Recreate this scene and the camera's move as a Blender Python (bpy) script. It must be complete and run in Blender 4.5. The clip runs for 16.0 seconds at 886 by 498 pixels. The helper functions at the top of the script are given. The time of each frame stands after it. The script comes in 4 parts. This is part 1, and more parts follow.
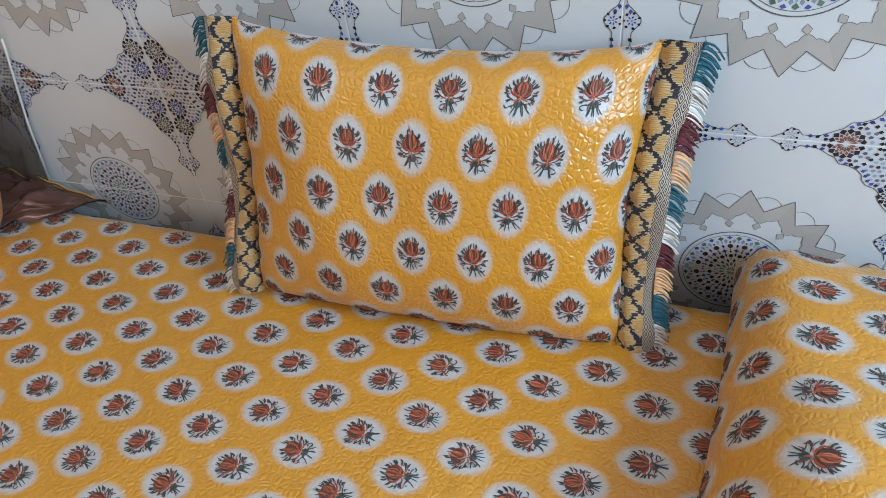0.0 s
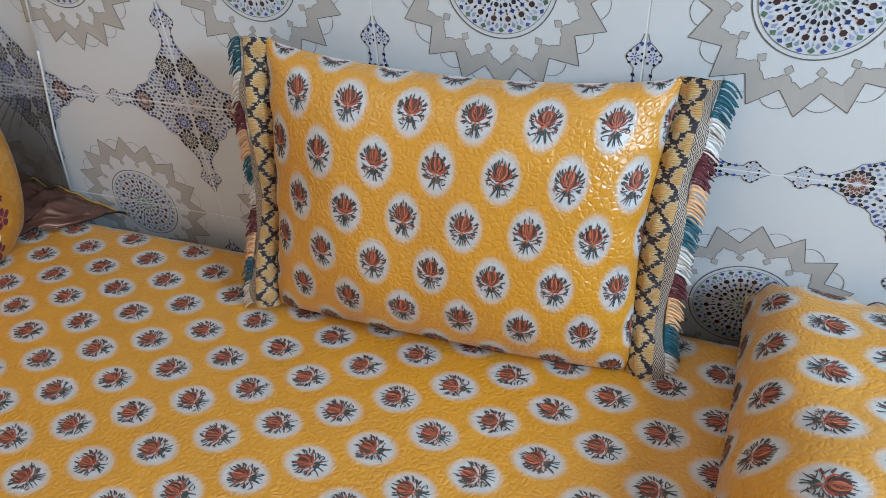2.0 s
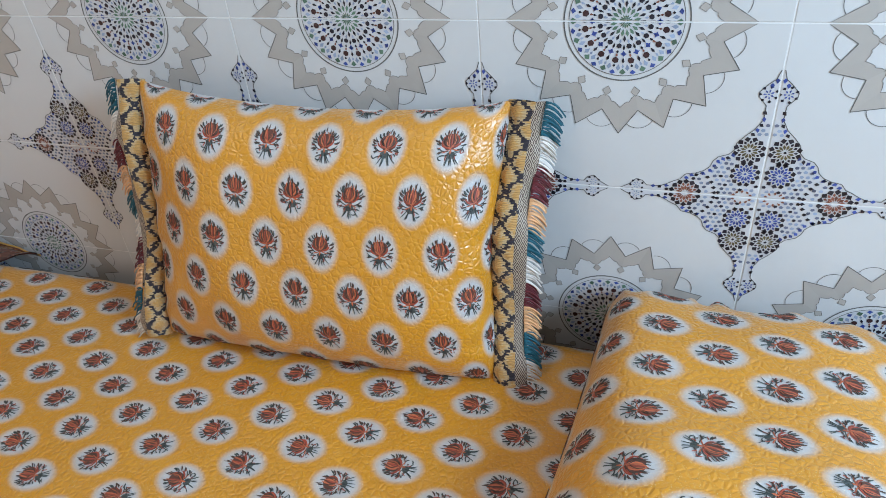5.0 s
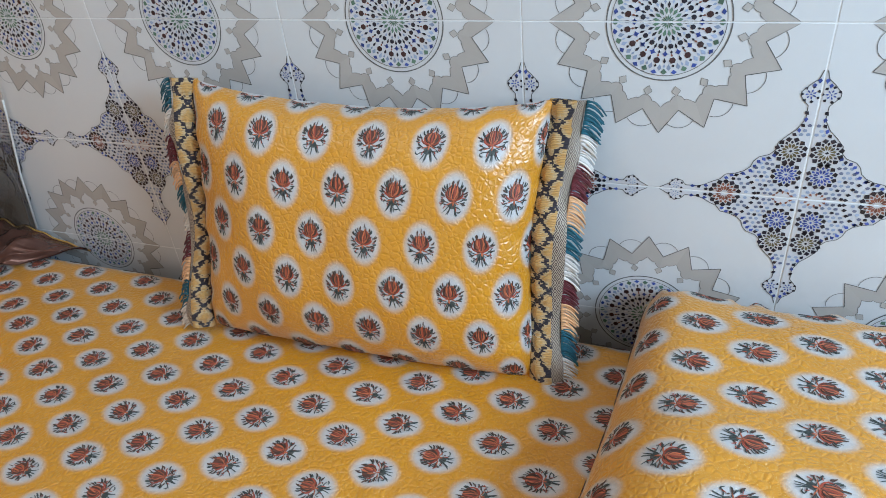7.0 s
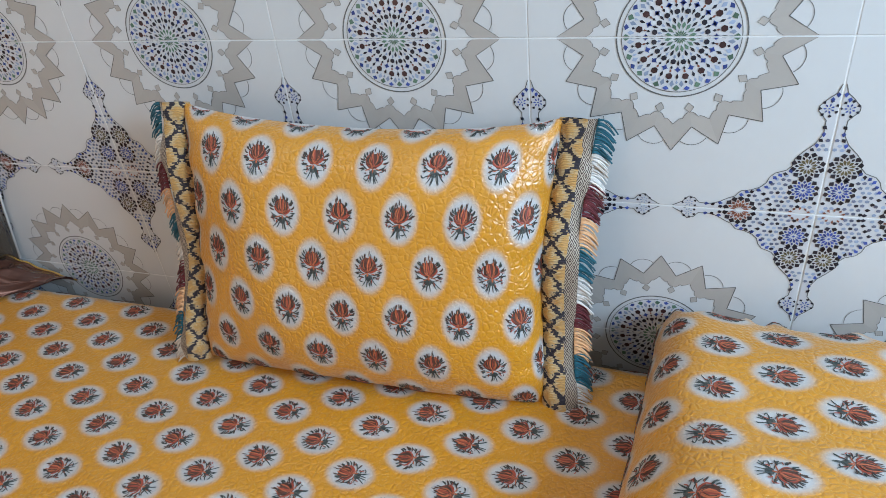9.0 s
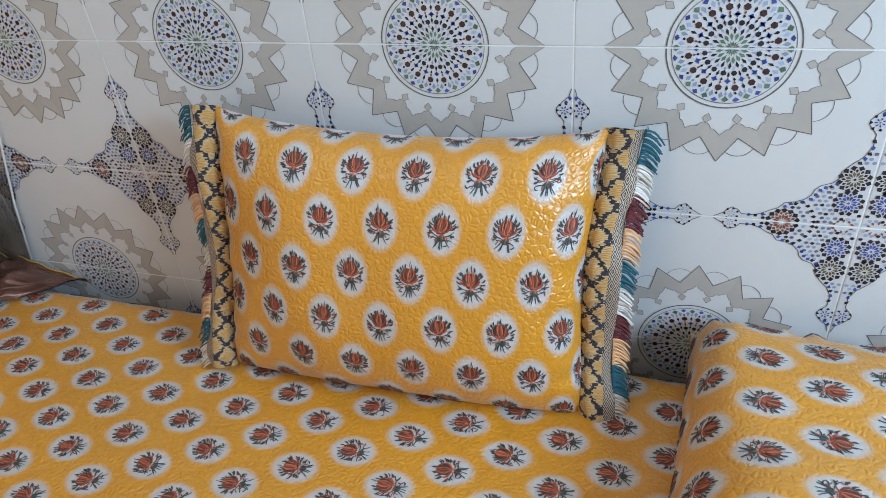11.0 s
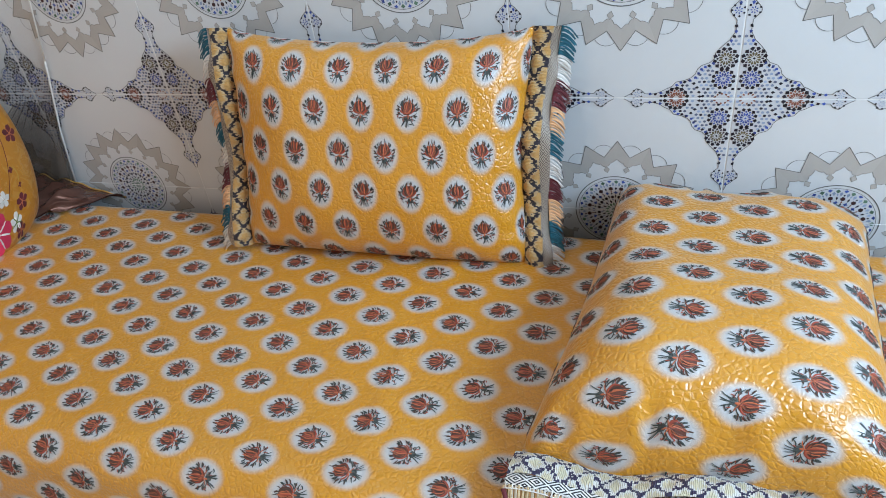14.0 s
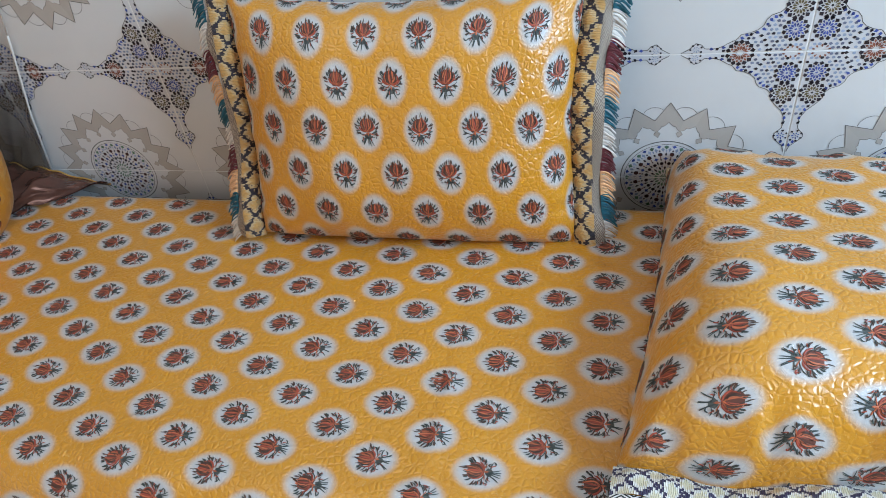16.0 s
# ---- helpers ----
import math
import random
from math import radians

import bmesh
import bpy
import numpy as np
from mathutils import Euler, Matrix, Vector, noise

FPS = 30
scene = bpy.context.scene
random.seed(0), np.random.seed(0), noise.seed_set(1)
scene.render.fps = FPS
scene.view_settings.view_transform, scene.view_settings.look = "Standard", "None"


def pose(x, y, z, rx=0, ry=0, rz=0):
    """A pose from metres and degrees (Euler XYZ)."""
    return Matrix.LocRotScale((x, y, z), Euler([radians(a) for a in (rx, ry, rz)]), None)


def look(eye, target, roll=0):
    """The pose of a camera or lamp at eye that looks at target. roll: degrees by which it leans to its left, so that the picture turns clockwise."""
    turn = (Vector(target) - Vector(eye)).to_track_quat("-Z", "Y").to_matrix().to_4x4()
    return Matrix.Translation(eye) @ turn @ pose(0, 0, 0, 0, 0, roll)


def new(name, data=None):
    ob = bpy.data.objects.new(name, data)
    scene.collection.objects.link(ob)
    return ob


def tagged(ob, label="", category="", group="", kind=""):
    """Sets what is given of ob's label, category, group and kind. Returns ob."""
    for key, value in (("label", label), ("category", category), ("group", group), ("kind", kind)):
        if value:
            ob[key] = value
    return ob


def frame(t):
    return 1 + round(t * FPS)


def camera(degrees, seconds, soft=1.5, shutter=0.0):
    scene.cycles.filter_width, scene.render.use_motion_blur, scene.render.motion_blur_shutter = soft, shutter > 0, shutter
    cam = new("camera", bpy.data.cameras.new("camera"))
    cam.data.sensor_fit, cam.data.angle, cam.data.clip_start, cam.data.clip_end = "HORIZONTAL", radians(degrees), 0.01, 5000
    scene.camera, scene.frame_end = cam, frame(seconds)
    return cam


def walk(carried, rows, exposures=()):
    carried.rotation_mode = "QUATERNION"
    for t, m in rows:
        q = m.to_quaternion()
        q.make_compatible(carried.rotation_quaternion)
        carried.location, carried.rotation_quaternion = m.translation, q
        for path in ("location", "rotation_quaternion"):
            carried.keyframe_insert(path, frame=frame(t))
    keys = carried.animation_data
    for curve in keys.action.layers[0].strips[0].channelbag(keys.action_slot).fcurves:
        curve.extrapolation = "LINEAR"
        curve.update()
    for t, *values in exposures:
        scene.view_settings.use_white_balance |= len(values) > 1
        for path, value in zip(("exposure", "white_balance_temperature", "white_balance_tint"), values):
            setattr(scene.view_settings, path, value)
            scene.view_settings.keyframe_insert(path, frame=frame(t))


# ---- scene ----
cam = camera(65.5, 16.0, soft=0.85)
PATH = [
    (0, (0.084, -0.889, 1.262), (-0.507, 0.505, -0.045), -7.4),
    (0.5, (0.074, -0.901, 1.269), (-0.498, 0.51, -0.028), -6.4),
    (1, (0.072, -0.899, 1.276), (-0.505, 0.516, -0.014), -5.6),
    (1.5, (0.077, -0.912, 1.266), (-0.482, 0.521, -0.012), -6.6),
    (2, (0.066, -0.926, 1.265), (-0.535, 0.53, 0.033), -4.6),
    (2.5, (0.046, -0.931, 1.255), (-0.46, 0.495, -0.052), -3.0),
    (3, (0.025, -0.96, 1.256), (-0.477, 0.499, -0.016), -3.7),
    (3.5, (0.016, -0.966, 1.276), (-0.348, 0.602, 0.088), -2.7),
    (3.7, (0.051, -0.926, 1.304), (-0.338, 0.589, 0.058), -5.2),
    (5.8, (0.322, -0.935, 1.241), (-0.442, 0.57, 0.169), -6.5),
    (6, (0.331, -0.935, 1.245), (-0.489, 0.544, 0.176), -7.7),
    (6.5, (0.324, -0.957, 1.256), (-0.456, 0.546, 0.191), -7.8),
    (7, (0.255, -0.969, 1.251), (-0.402, 0.566, 0.15), -6.3),
    (7.5, (0.143, -0.958, 1.26), (-0.399, 0.619, 0.156), -6.3),
    (8, (0.095, -0.955, 1.259), (-0.283, 0.661, 0.143), -5.9),
    (8.5, (0.139, -0.951, 1.244), (-0.251, 0.668, 0.137), -5.4),
    (9, (0.207, -0.937, 1.253), (-0.409, 0.628, 0.17), -6.8),
    (9.2, (0.239, -0.938, 1.246), (-0.447, 0.623, 0.201), -6.9),
    (11.3, (0.083, -0.933, 1.279), (-0.421, 0.64, 0.151), -4.8),
    (11.5, (0.056, -0.95, 1.262), (-0.352, 0.645, 0.125), -3.8),
    (12, (0.038, -0.969, 1.26), (-0.296, 0.624, 0.097), -4.3),
    (12.5, (0.052, -0.986, 1.263), (-0.332, 0.549, 0.039), -4.4),
    (13, (0.152, -1.064, 1.283), (-0.298, 0.484, 0.1), -5.9),
    (13.5, (0.267, -1.173, 1.285), (-0.421, 0.301, 0.122), -9.1),
    (14, (0.283, -1.233, 1.277), (-0.302, 0.287, 0.116), -8.3),
    (14.5, (0.206, -1.307, 1.301), (-0.255, 0.267, 0.156), -7.6),
    (15, (0.093, -1.368, 1.294), (-0.37, 0.222, 0.172), -7.0),
    (15.5, (0.08, -1.302, 1.285), (-0.376, 0.222, 0.073), -6.5),
    (16, (0.114, -1.136, 1.261), (-0.369, 0.324, -0.018), -9.6),
]
walk(cam, [(t, look(eye, target, roll)) for t, eye, target, roll in PATH])

# ---- light ----
world = bpy.data.worlds.new("sky")
scene.world = world
world.use_nodes = True
wn, wl = world.node_tree.nodes, world.node_tree.links
sky = wn.new("ShaderNodeTexSky")
sky.sky_type, sky.sun_disc, sky.sun_elevation, sky.sun_rotation = "NISHITA", False, radians(35), radians(60)
wl.new(sky.outputs[0], wn["Background"].inputs[0])
wn["Background"].inputs[1].default_value = 0.1


def area_lamp(name, at, towards, w, h, power, colour):
    lamp = bpy.data.lights.new(name, "AREA")
    lamp.shape, lamp.size, lamp.size_y, lamp.energy, lamp.color = "RECTANGLE", w, h, power, colour
    ob = new(name, lamp)
    ob.matrix_world = look(at, towards)
    return ob


area_lamp("window_daylight", (1.97, -1.20, 1.85), (-0.30, -0.4, 0.50), 0.85, 0.85, 80, (0.53, 0.755, 1.0))
# warm fill lamp added behind the camera; no such source is known
area_lamp("doorway_daylight", (-1.3, -3.18, 1.25), (-0.7, 0.0, 0.9), 1.1, 2.0, 11.5, (1.0, 0.62, 0.30))
area_lamp("skylight_daylight", (-0.75, -0.85, 2.76), (-0.75, -0.85, 0.0), 0.9, 0.6, 8, (0.88, 0.94, 1.0))
scene.view_settings.exposure = 0.0


# ---- materials ----
class Nodes:
    """Short-hand to wire one node material."""

    def __init__(self, name):
        self.mat = bpy.data.materials.new(name)
        self.mat.use_nodes = True
        self.tree = self.mat.node_tree
        self.bsdf = self.tree.nodes["Principled BSDF"]

    def put(self, socket, value):
        if isinstance(value, bpy.types.NodeSocket):
            self.tree.links.new(value, socket)
        elif value is not None:
            socket.default_value = value

    def add(self, kind, ins=(), out=0, **props):
        node = self.tree.nodes.new("ShaderNode" + kind)
        if "operation" in props:
            node.operation = props["operation"]
        if "data_type" in props:
            node.data_type = props["data_type"]
        if "interpolation_type" in props:
            node.interpolation_type = props["interpolation_type"]
        if "feature" in props:
            node.feature = props["feature"]
        if "wave_type" in props:
            node.wave_type, node.bands_direction = props["wave_type"], props["bands_direction"]
        for key, value in dict(ins).items():
            self.put(node.inputs[key], value)
        return node.outputs[out]

    def math(self, op, a, b=None, c=None):
        return self.add("Math", {0: a, 1: b, 2: c}, operation=op)

    def mix(self, f, a, b):
        return self.add("Mix", {0: f, 6: a, 7: b}, out=2, data_type="RGBA")

    def ramp(self, value, lo, hi, a=0.0, b=1.0):
        return self.add("MapRange", {0: value, 1: lo, 2: hi, 3: a, 4: b}, interpolation_type="SMOOTHSTEP")

    def noise(self, vec, scale, detail=3.0, rough=0.55):
        return self.add("TexNoise", {"Vector": vec, "Scale": scale, "Detail": detail, "Roughness": rough})

    def voronoi(self, vec, scale, feature="F1"):
        return self.add("TexVoronoi", {"Vector": vec, "Scale": scale}, feature=feature)

    def bump(self, height, strength, distance):
        out = self.add("Bump", {"Height": height, "Strength": strength, "Distance": distance})
        self.put(self.bsdf.inputs["Normal"], out)

    def tint_sheen(self, tint, rough):
        self.bsdf.inputs["Sheen Tint"].default_value, self.bsdf.inputs["Sheen Roughness"].default_value = tint, rough

    def set(self, colour=None, rough=None, metal=None, spec=None, sheen=None, coat=None, trans=None):
        names = {"Base Color": colour, "Roughness": rough, "Metallic": metal, "Specular IOR Level": spec, "Sheen Weight": sheen, "Coat Weight": coat, "Transmission Weight": trans}
        for key, value in names.items():
            self.put(self.bsdf.inputs[key], value)
        return self.mat


def rgb(r, g, b):
    return (r, g, b, 1.0)


def plain(name, colour, rough=0.6, metal=0.0, grain=120.0, amount=0.25, bump=0.15, sheen=0.0, spread=0.0004):
    """A surface with fine grain, slow stains and a little relief."""
    n = Nodes(name)
    co = n.add("TexCoord", out=3)
    fine, slow = n.noise(co, grain, 4), n.noise(co, grain / 14, 3)
    dark = tuple(c * (1 - amount) for c in colour[:3]) + (1,)
    light = tuple(min(1, c * (1 + amount * 0.5)) for c in colour[:3]) + (1,)
    col = n.mix(n.math("ADD", n.math("MULTIPLY", fine, 0.5), n.math("MULTIPLY", slow, 0.5)), dark, light)
    n.bump(fine, bump, spread)
    return n.set(col, n.ramp(slow, 0.3, 0.7, rough * 0.9, min(1, rough * 1.1)), metal, sheen=sheen)


CROSS, AXIS = 0.0925, 0.155  # repeat of the woven flowers across and along their stems


def brocade(name="gold_brocade"):
    """Golden damask with pale oval grounds; the map's whole numbers are the middles of the ovals."""
    n = Nodes(name)
    uv = n.add("TexCoord", out=2)
    sep = n.tree.nodes.new("ShaderNodeSeparateXYZ")
    n.tree.links.new(uv, sep.inputs[0])
    metres = n.add("CombineXYZ", {0: n.math("MULTIPLY", sep.outputs[0], CROSS), 1: n.math("MULTIPLY", sep.outputs[1], AXIS)})

    def oval(off):
        x = n.math("MULTIPLY", n.math("SUBTRACT", n.math("FRACT", n.math("ADD", sep.outputs[0], 0.5 + off)), 0.5), CROSS / 0.0275)
        y = n.math("MULTIPLY", n.math("SUBTRACT", n.math("FRACT", n.math("ADD", sep.outputs[1], 0.5 + off)), 0.5), AXIS / 0.0385)
        ax, ay = n.math("ABSOLUTE", x), n.math("ABSOLUTE", y)
        return n.math("ADD", n.math("POWER", ax, 1.9), n.math("POWER", ay, 1.9))

    near = n.math("MINIMUM", oval(0.0), oval(0.5))
    fray = n.noise(metres, 900, 2)
    near = n.math("ADD", near, n.math("MULTIPLY", n.math("SUBTRACT", fray, 0.5), 0.55))
    halo = n.ramp(near, 1.30, 0.45)
    warp = n.add("VectorMath", {0: metres, 1: n.add("VectorMath", {0: n.add("TexNoise", {"Vector": metres, "Scale": 60.0}, out=1), 3: 0.004}, operation="SCALE")}, operation="ADD")
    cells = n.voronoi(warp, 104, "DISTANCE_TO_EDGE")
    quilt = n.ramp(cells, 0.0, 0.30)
    thread = n.add("TexWave", {"Vector": metres, "Scale": 520.0, "Distortion": 1.5}, wave_type="BANDS", bands_direction="Y")
    slow = n.noise(metres, 9, 3)
    gold = n.mix(slow, rgb(0.58, 0.222, 0.005), rgb(0.68, 0.285, 0.010))
    gold = n.mix(n.math("MULTIPLY", n.ramp(fray, 0.55, 0.75), 0.30), gold, rgb(0.80, 0.52, 0.12))
    # shade in the creases between quilted cells, mixed into the gold
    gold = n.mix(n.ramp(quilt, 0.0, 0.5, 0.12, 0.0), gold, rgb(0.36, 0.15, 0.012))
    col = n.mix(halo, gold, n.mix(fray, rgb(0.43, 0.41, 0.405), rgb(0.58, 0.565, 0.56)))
    # painted glints: pale specks in the colour, strongest at the cell edges
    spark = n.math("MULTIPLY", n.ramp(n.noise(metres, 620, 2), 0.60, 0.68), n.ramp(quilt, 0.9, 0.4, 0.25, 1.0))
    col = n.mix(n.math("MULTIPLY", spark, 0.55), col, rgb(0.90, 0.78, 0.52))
    h = n.math("ADD", n.math("MULTIPLY", quilt, n.math("SUBTRACT", 1.0, n.math("MULTIPLY", halo, 0.8))), n.math("MULTIPLY", thread, 0.03))
    n.bump(n.math("ADD", h, n.math("MULTIPLY", slow, 0.8)), 0.50, 0.0015)
    n.tint_sheen(rgb(0.97, 0.94, 0.84), 0.40)
    rough = n.math("SUBTRACT", n.math("ADD", 0.29, n.math("MULTIPLY", halo, 0.14)), n.math("MULTIPLY", spark, 0.14))
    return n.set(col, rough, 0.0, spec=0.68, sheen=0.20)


def tile_glaze():
    n = Nodes("white_tile_glaze")
    co = n.add("TexCoord", out=3)
    rnd = n.add("ObjectInfo", out=5)
    col = n.mix(n.noise(co, 5, 3), rgb(0.58, 0.58, 0.58), rgb(0.635, 0.635, 0.63))
    col = n.mix(n.math("MULTIPLY", rnd, 0.5), col, rgb(0.60, 0.595, 0.585))
    n.bump(n.noise(co, 14, 2), 0.12, 0.002)
    return n.set(col, n.ramp(n.noise(co, 40, 3), 0.35, 0.7, 0.16, 0.26), spec=0.5)


def print_ink(name, colour, var=0.3):
    n = Nodes(name)
    isl = n.add("NewGeometry", out=8)
    co = n.add("TexCoord", out=3)
    f = n.math("ADD", n.math("MULTIPLY", isl, 0.7), n.math("MULTIPLY", n.noise(co, 700, 2), 0.3))
    col = n.mix(f, tuple(c * (1 - var) for c in colour[:3]) + (1,), tuple(min(1, c * (1 + var)) for c in colour[:3]) + (1,))
    return n.set(col, 0.22, spec=0.5)


def yarn(name, colour, rough=0.75, var=0.35):
    n = Nodes(name)
    isl = n.add("NewGeometry", out=8)
    co = n.add("TexCoord", out=3)
    fine = n.noise(co, 1100, 2)
    f = n.math("ADD", n.math("MULTIPLY", isl, 0.6), n.math("MULTIPLY", fine, 0.4))
    col = n.mix(f, tuple(c * (1 - var) for c in colour[:3]) + (1,), tuple(min(1, c * (1 + var)) for c in colour[:3]) + (1,))
    n.bump(fine, 0.4, 0.0004)
    return n.set(col, rough, sheen=0.06)


def braid(name, ground, dark, pale, repeat, rows=1.0, line_width=0.10):
    """Woven ribbon: crossing dark diagonals, stepped thread by thread. The map runs along (x) and across (y) in metres."""
    n = Nodes(name)
    uv = n.add("TexCoord", out=2)
    sep = n.tree.nodes.new("ShaderNodeSeparateXYZ")
    n.tree.links.new(uv, sep.inputs[0])
    pitch = 0.0023
    wob = n.math("MULTIPLY", n.math("SUBTRACT", n.noise(uv, 70, 2), 0.5), 0.006)
    row = n.math("DIVIDE", n.math("ADD", sep.outputs[0], wob), pitch)
    index = n.math("FLOOR", row)
    stray = n.add("TexWhiteNoise", {"Vector": n.add("CombineXYZ", {0: index, 1: n.math("FLOOR", n.math("DIVIDE", sep.outputs[1], 0.013))})}, out=0)
    a = n.math("ADD", n.math("MULTIPLY", index, pitch / repeat), n.math("MULTIPLY", n.math("SUBTRACT", stray, 0.5), 0.20))
    b = n.math("MULTIPLY", sep.outputs[1], rows / 0.04)

    def line(sign):
        return n.math("ABSOLUTE", n.math("SUBTRACT", n.math("FRACT", n.math("ADD", a, n.math("MULTIPLY", b, sign))), 0.5))

    d = n.math("MINIMUM", line(1.0), line(-1.0))
    on = n.ramp(d, line_width + 0.015, line_width - 0.015)
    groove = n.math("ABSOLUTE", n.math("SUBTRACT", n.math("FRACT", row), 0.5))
    base = n.mix(n.ramp(d, 0.16, 0.30), pale, ground)
    base = n.mix(n.math("MULTIPLY", n.noise(uv, 260, 2), 0.5), base, tuple(c * 0.55 for c in ground[:3]) + (1,))
    # shading of the grooves between threads, put into the colour
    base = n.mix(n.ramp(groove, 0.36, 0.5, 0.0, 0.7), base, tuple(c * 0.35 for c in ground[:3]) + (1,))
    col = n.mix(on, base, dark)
    n.bump(n.math("ADD", n.ramp(groove, 0.5, 0.2), n.math("MULTIPLY", d, 2.0)), 0.7, 0.0014)
    return n.set(col, 0.55, 0.0, sheen=0.15)


def small_weave(name, light, dark, size, metal=0.0):
    """Narrow woven tape of tiny diamonds."""
    n = Nodes(name)
    uv = n.add("TexCoord", out=2)
    sep = n.tree.nodes.new("ShaderNodeSeparateXYZ")
    n.tree.links.new(uv, sep.inputs[0])
    a, b = n.math("DIVIDE", sep.outputs[0], size), n.math("DIVIDE", sep.outputs[1], size * 0.55)
    tri = n.math("ADD", n.math("ABSOLUTE", n.math("SUBTRACT", n.math("FRACT", a), 0.5)), n.math("ABSOLUTE", n.math("SUBTRACT", n.math("FRACT", b), 0.5)))
    rings = n.math("ABSOLUTE", n.math("SUBTRACT", n.math("FRACT", n.math("MULTIPLY", tri, 4.0)), 0.5))
    f = n.ramp(n.math("ADD", rings, n.math("MULTIPLY", n.math("SUBTRACT", n.noise(uv, 600, 2), 0.5), 0.25)), 0.18, 0.3)
    n.bump(f, 0.6, 0.0006)
    return n.set(n.mix(f, dark, light), 0.45, metal, sheen=0.1)


M_BROCADE = brocade()
M_TILE = tile_glaze()
M_GROUT = plain("tile_grout", rgb(0.74, 0.73, 0.71), 0.8, grain=300, amount=0.15)
M_PLASTER = plain("wall_plaster", rgb(0.74, 0.72, 0.68), 0.8, grain=60, amount=0.12, bump=0.3, spread=0.001)
M_CEILING = plain("ceiling_paint", rgb(0.80, 0.78, 0.74), 0.85, grain=50, amount=0.08)
M_FLOOR = plain("floor_stone", rgb(0.46, 0.40, 0.33), 0.35, grain=30, amount=0.25)
M_WOOD = plain("dark_wood", rgb(0.16, 0.085, 0.04), 0.45, grain=45, amount=0.4)
INK = {
    "sand": print_ink("ink_sand", rgb(0.43, 0.395, 0.36), 0.05),
    "line": print_ink("ink_line", rgb(0.13, 0.125, 0.12), 0.2),
    "black": print_ink("ink_black", rgb(0.022, 0.020, 0.028), 0.5),
    "blue": print_ink("ink_blue", rgb(0.050, 0.080, 0.28), 0.5),
    "sky": print_ink("ink_pale_blue", rgb(0.29, 0.35, 0.47), 0.35),
    "pale": print_ink("ink_pale_ground", rgb(0.58, 0.58, 0.60), 0.06),
    "rust": print_ink("ink_rust", rgb(0.22, 0.085, 0.06), 0.5),
    "olive": print_ink("ink_olive", rgb(0.13, 0.105, 0.055), 0.4),
    "green": print_ink("ink_green", rgb(0.10, 0.17, 0.12), 0.4),
    "slate": print_ink("ink_slate", rgb(0.13, 0.145, 0.21), 0.5),
    "umber": print_ink("ink_umber", rgb(0.055, 0.026, 0.026), 0.3),
}
M_RED = yarn("red_silk", rgb(0.34, 0.055, 0.026), 0.5)
M_ORANGE = yarn("orange_silk", rgb(0.48, 0.115, 0.045), 0.45)
M_GREEN = yarn("grey_green_silk", rgb(0.038, 0.048, 0.042), 0.5)
M_DARK = yarn("dark_brown_silk", rgb(0.075, 0.035, 0.022), 0.6)
M_BRAID = braid("gold_black_braid", rgb(0.62, 0.33, 0.09), rgb(0.014, 0.008, 0.016), rgb(0.62, 0.45, 0.24), 0.046)
M_BRAID_PALE = braid("cream_purple_braid", rgb(0.68, 0.58, 0.38), rgb(0.022, 0.013, 0.050), rgb(0.76, 0.72, 0.68), 0.034, 1.3, 0.085)
M_TAPE = small_weave("bronze_tape", rgb(0.46, 0.38, 0.30), rgb(0.060, 0.028, 0.018), 0.022, 0.2)
M_TAPE_BW = small_weave("black_white_tape", rgb(0.72, 0.69, 0.64), rgb(0.015, 0.013, 0.014), 0.028)
M_CREAM = yarn("cream_cord", rgb(0.62, 0.44, 0.23), 0.6, 0.5)
M_TEAL = yarn("teal_yarn", rgb(0.008, 0.10, 0.14))
M_WHITE = yarn("white_yarn", rgb(0.72, 0.66, 0.60))
M_WINE = yarn("wine_yarn", rgb(0.13, 0.014, 0.020))
M_PEACH = yarn("peach_yarn", rgb(0.72, 0.40, 0.20))
M_PINK = yarn("pink_silk", rgb(0.72, 0.035, 0.10), 0.5)
M_LEAF = yarn("leaf_silk", rgb(0.10, 0.17, 0.025), 0.5)
def jacquard():
    """Shiny silk with a pale scrolling ground and soft creases."""
    n = Nodes("orange_gold_silk")
    co = n.add("TexCoord", out=3)
    swirl = n.ramp(n.add("TexNoise", {"Vector": co, "Scale": 26.0, "Detail": 3.0, "Distortion": 2.2}), 0.50, 0.60)
    fine = n.noise(co, 500, 2)
    col = n.mix(n.noise(co, 6, 3), rgb(0.42, 0.140, 0.008), rgb(0.55, 0.215, 0.014))
    col = n.mix(n.math("MULTIPLY", swirl, 0.16), col, rgb(0.80, 0.52, 0.16))
    n.bump(n.math("ADD", n.math("MULTIPLY", fine, 0.04), n.math("ADD", n.noise(co, 11, 3), n.math("MULTIPLY", swirl, 0.06))), 0.8, 0.010)
    return n.set(col, n.ramp(swirl, 0, 1, 0.42, 0.30), spec=0.6, sheen=0.1)


M_CUSHION = jacquard()
M_BROWN = plain("brown_satin", rgb(0.16, 0.070, 0.050), 0.17, metal=0.35, grain=26, amount=0.5)
M_HEM = plain("gold_hem", rgb(0.55, 0.30, 0.06), 0.4, grain=200)
M_CORD = plain("white_cord", rgb(0.74, 0.72, 0.68), 0.7, grain=400)


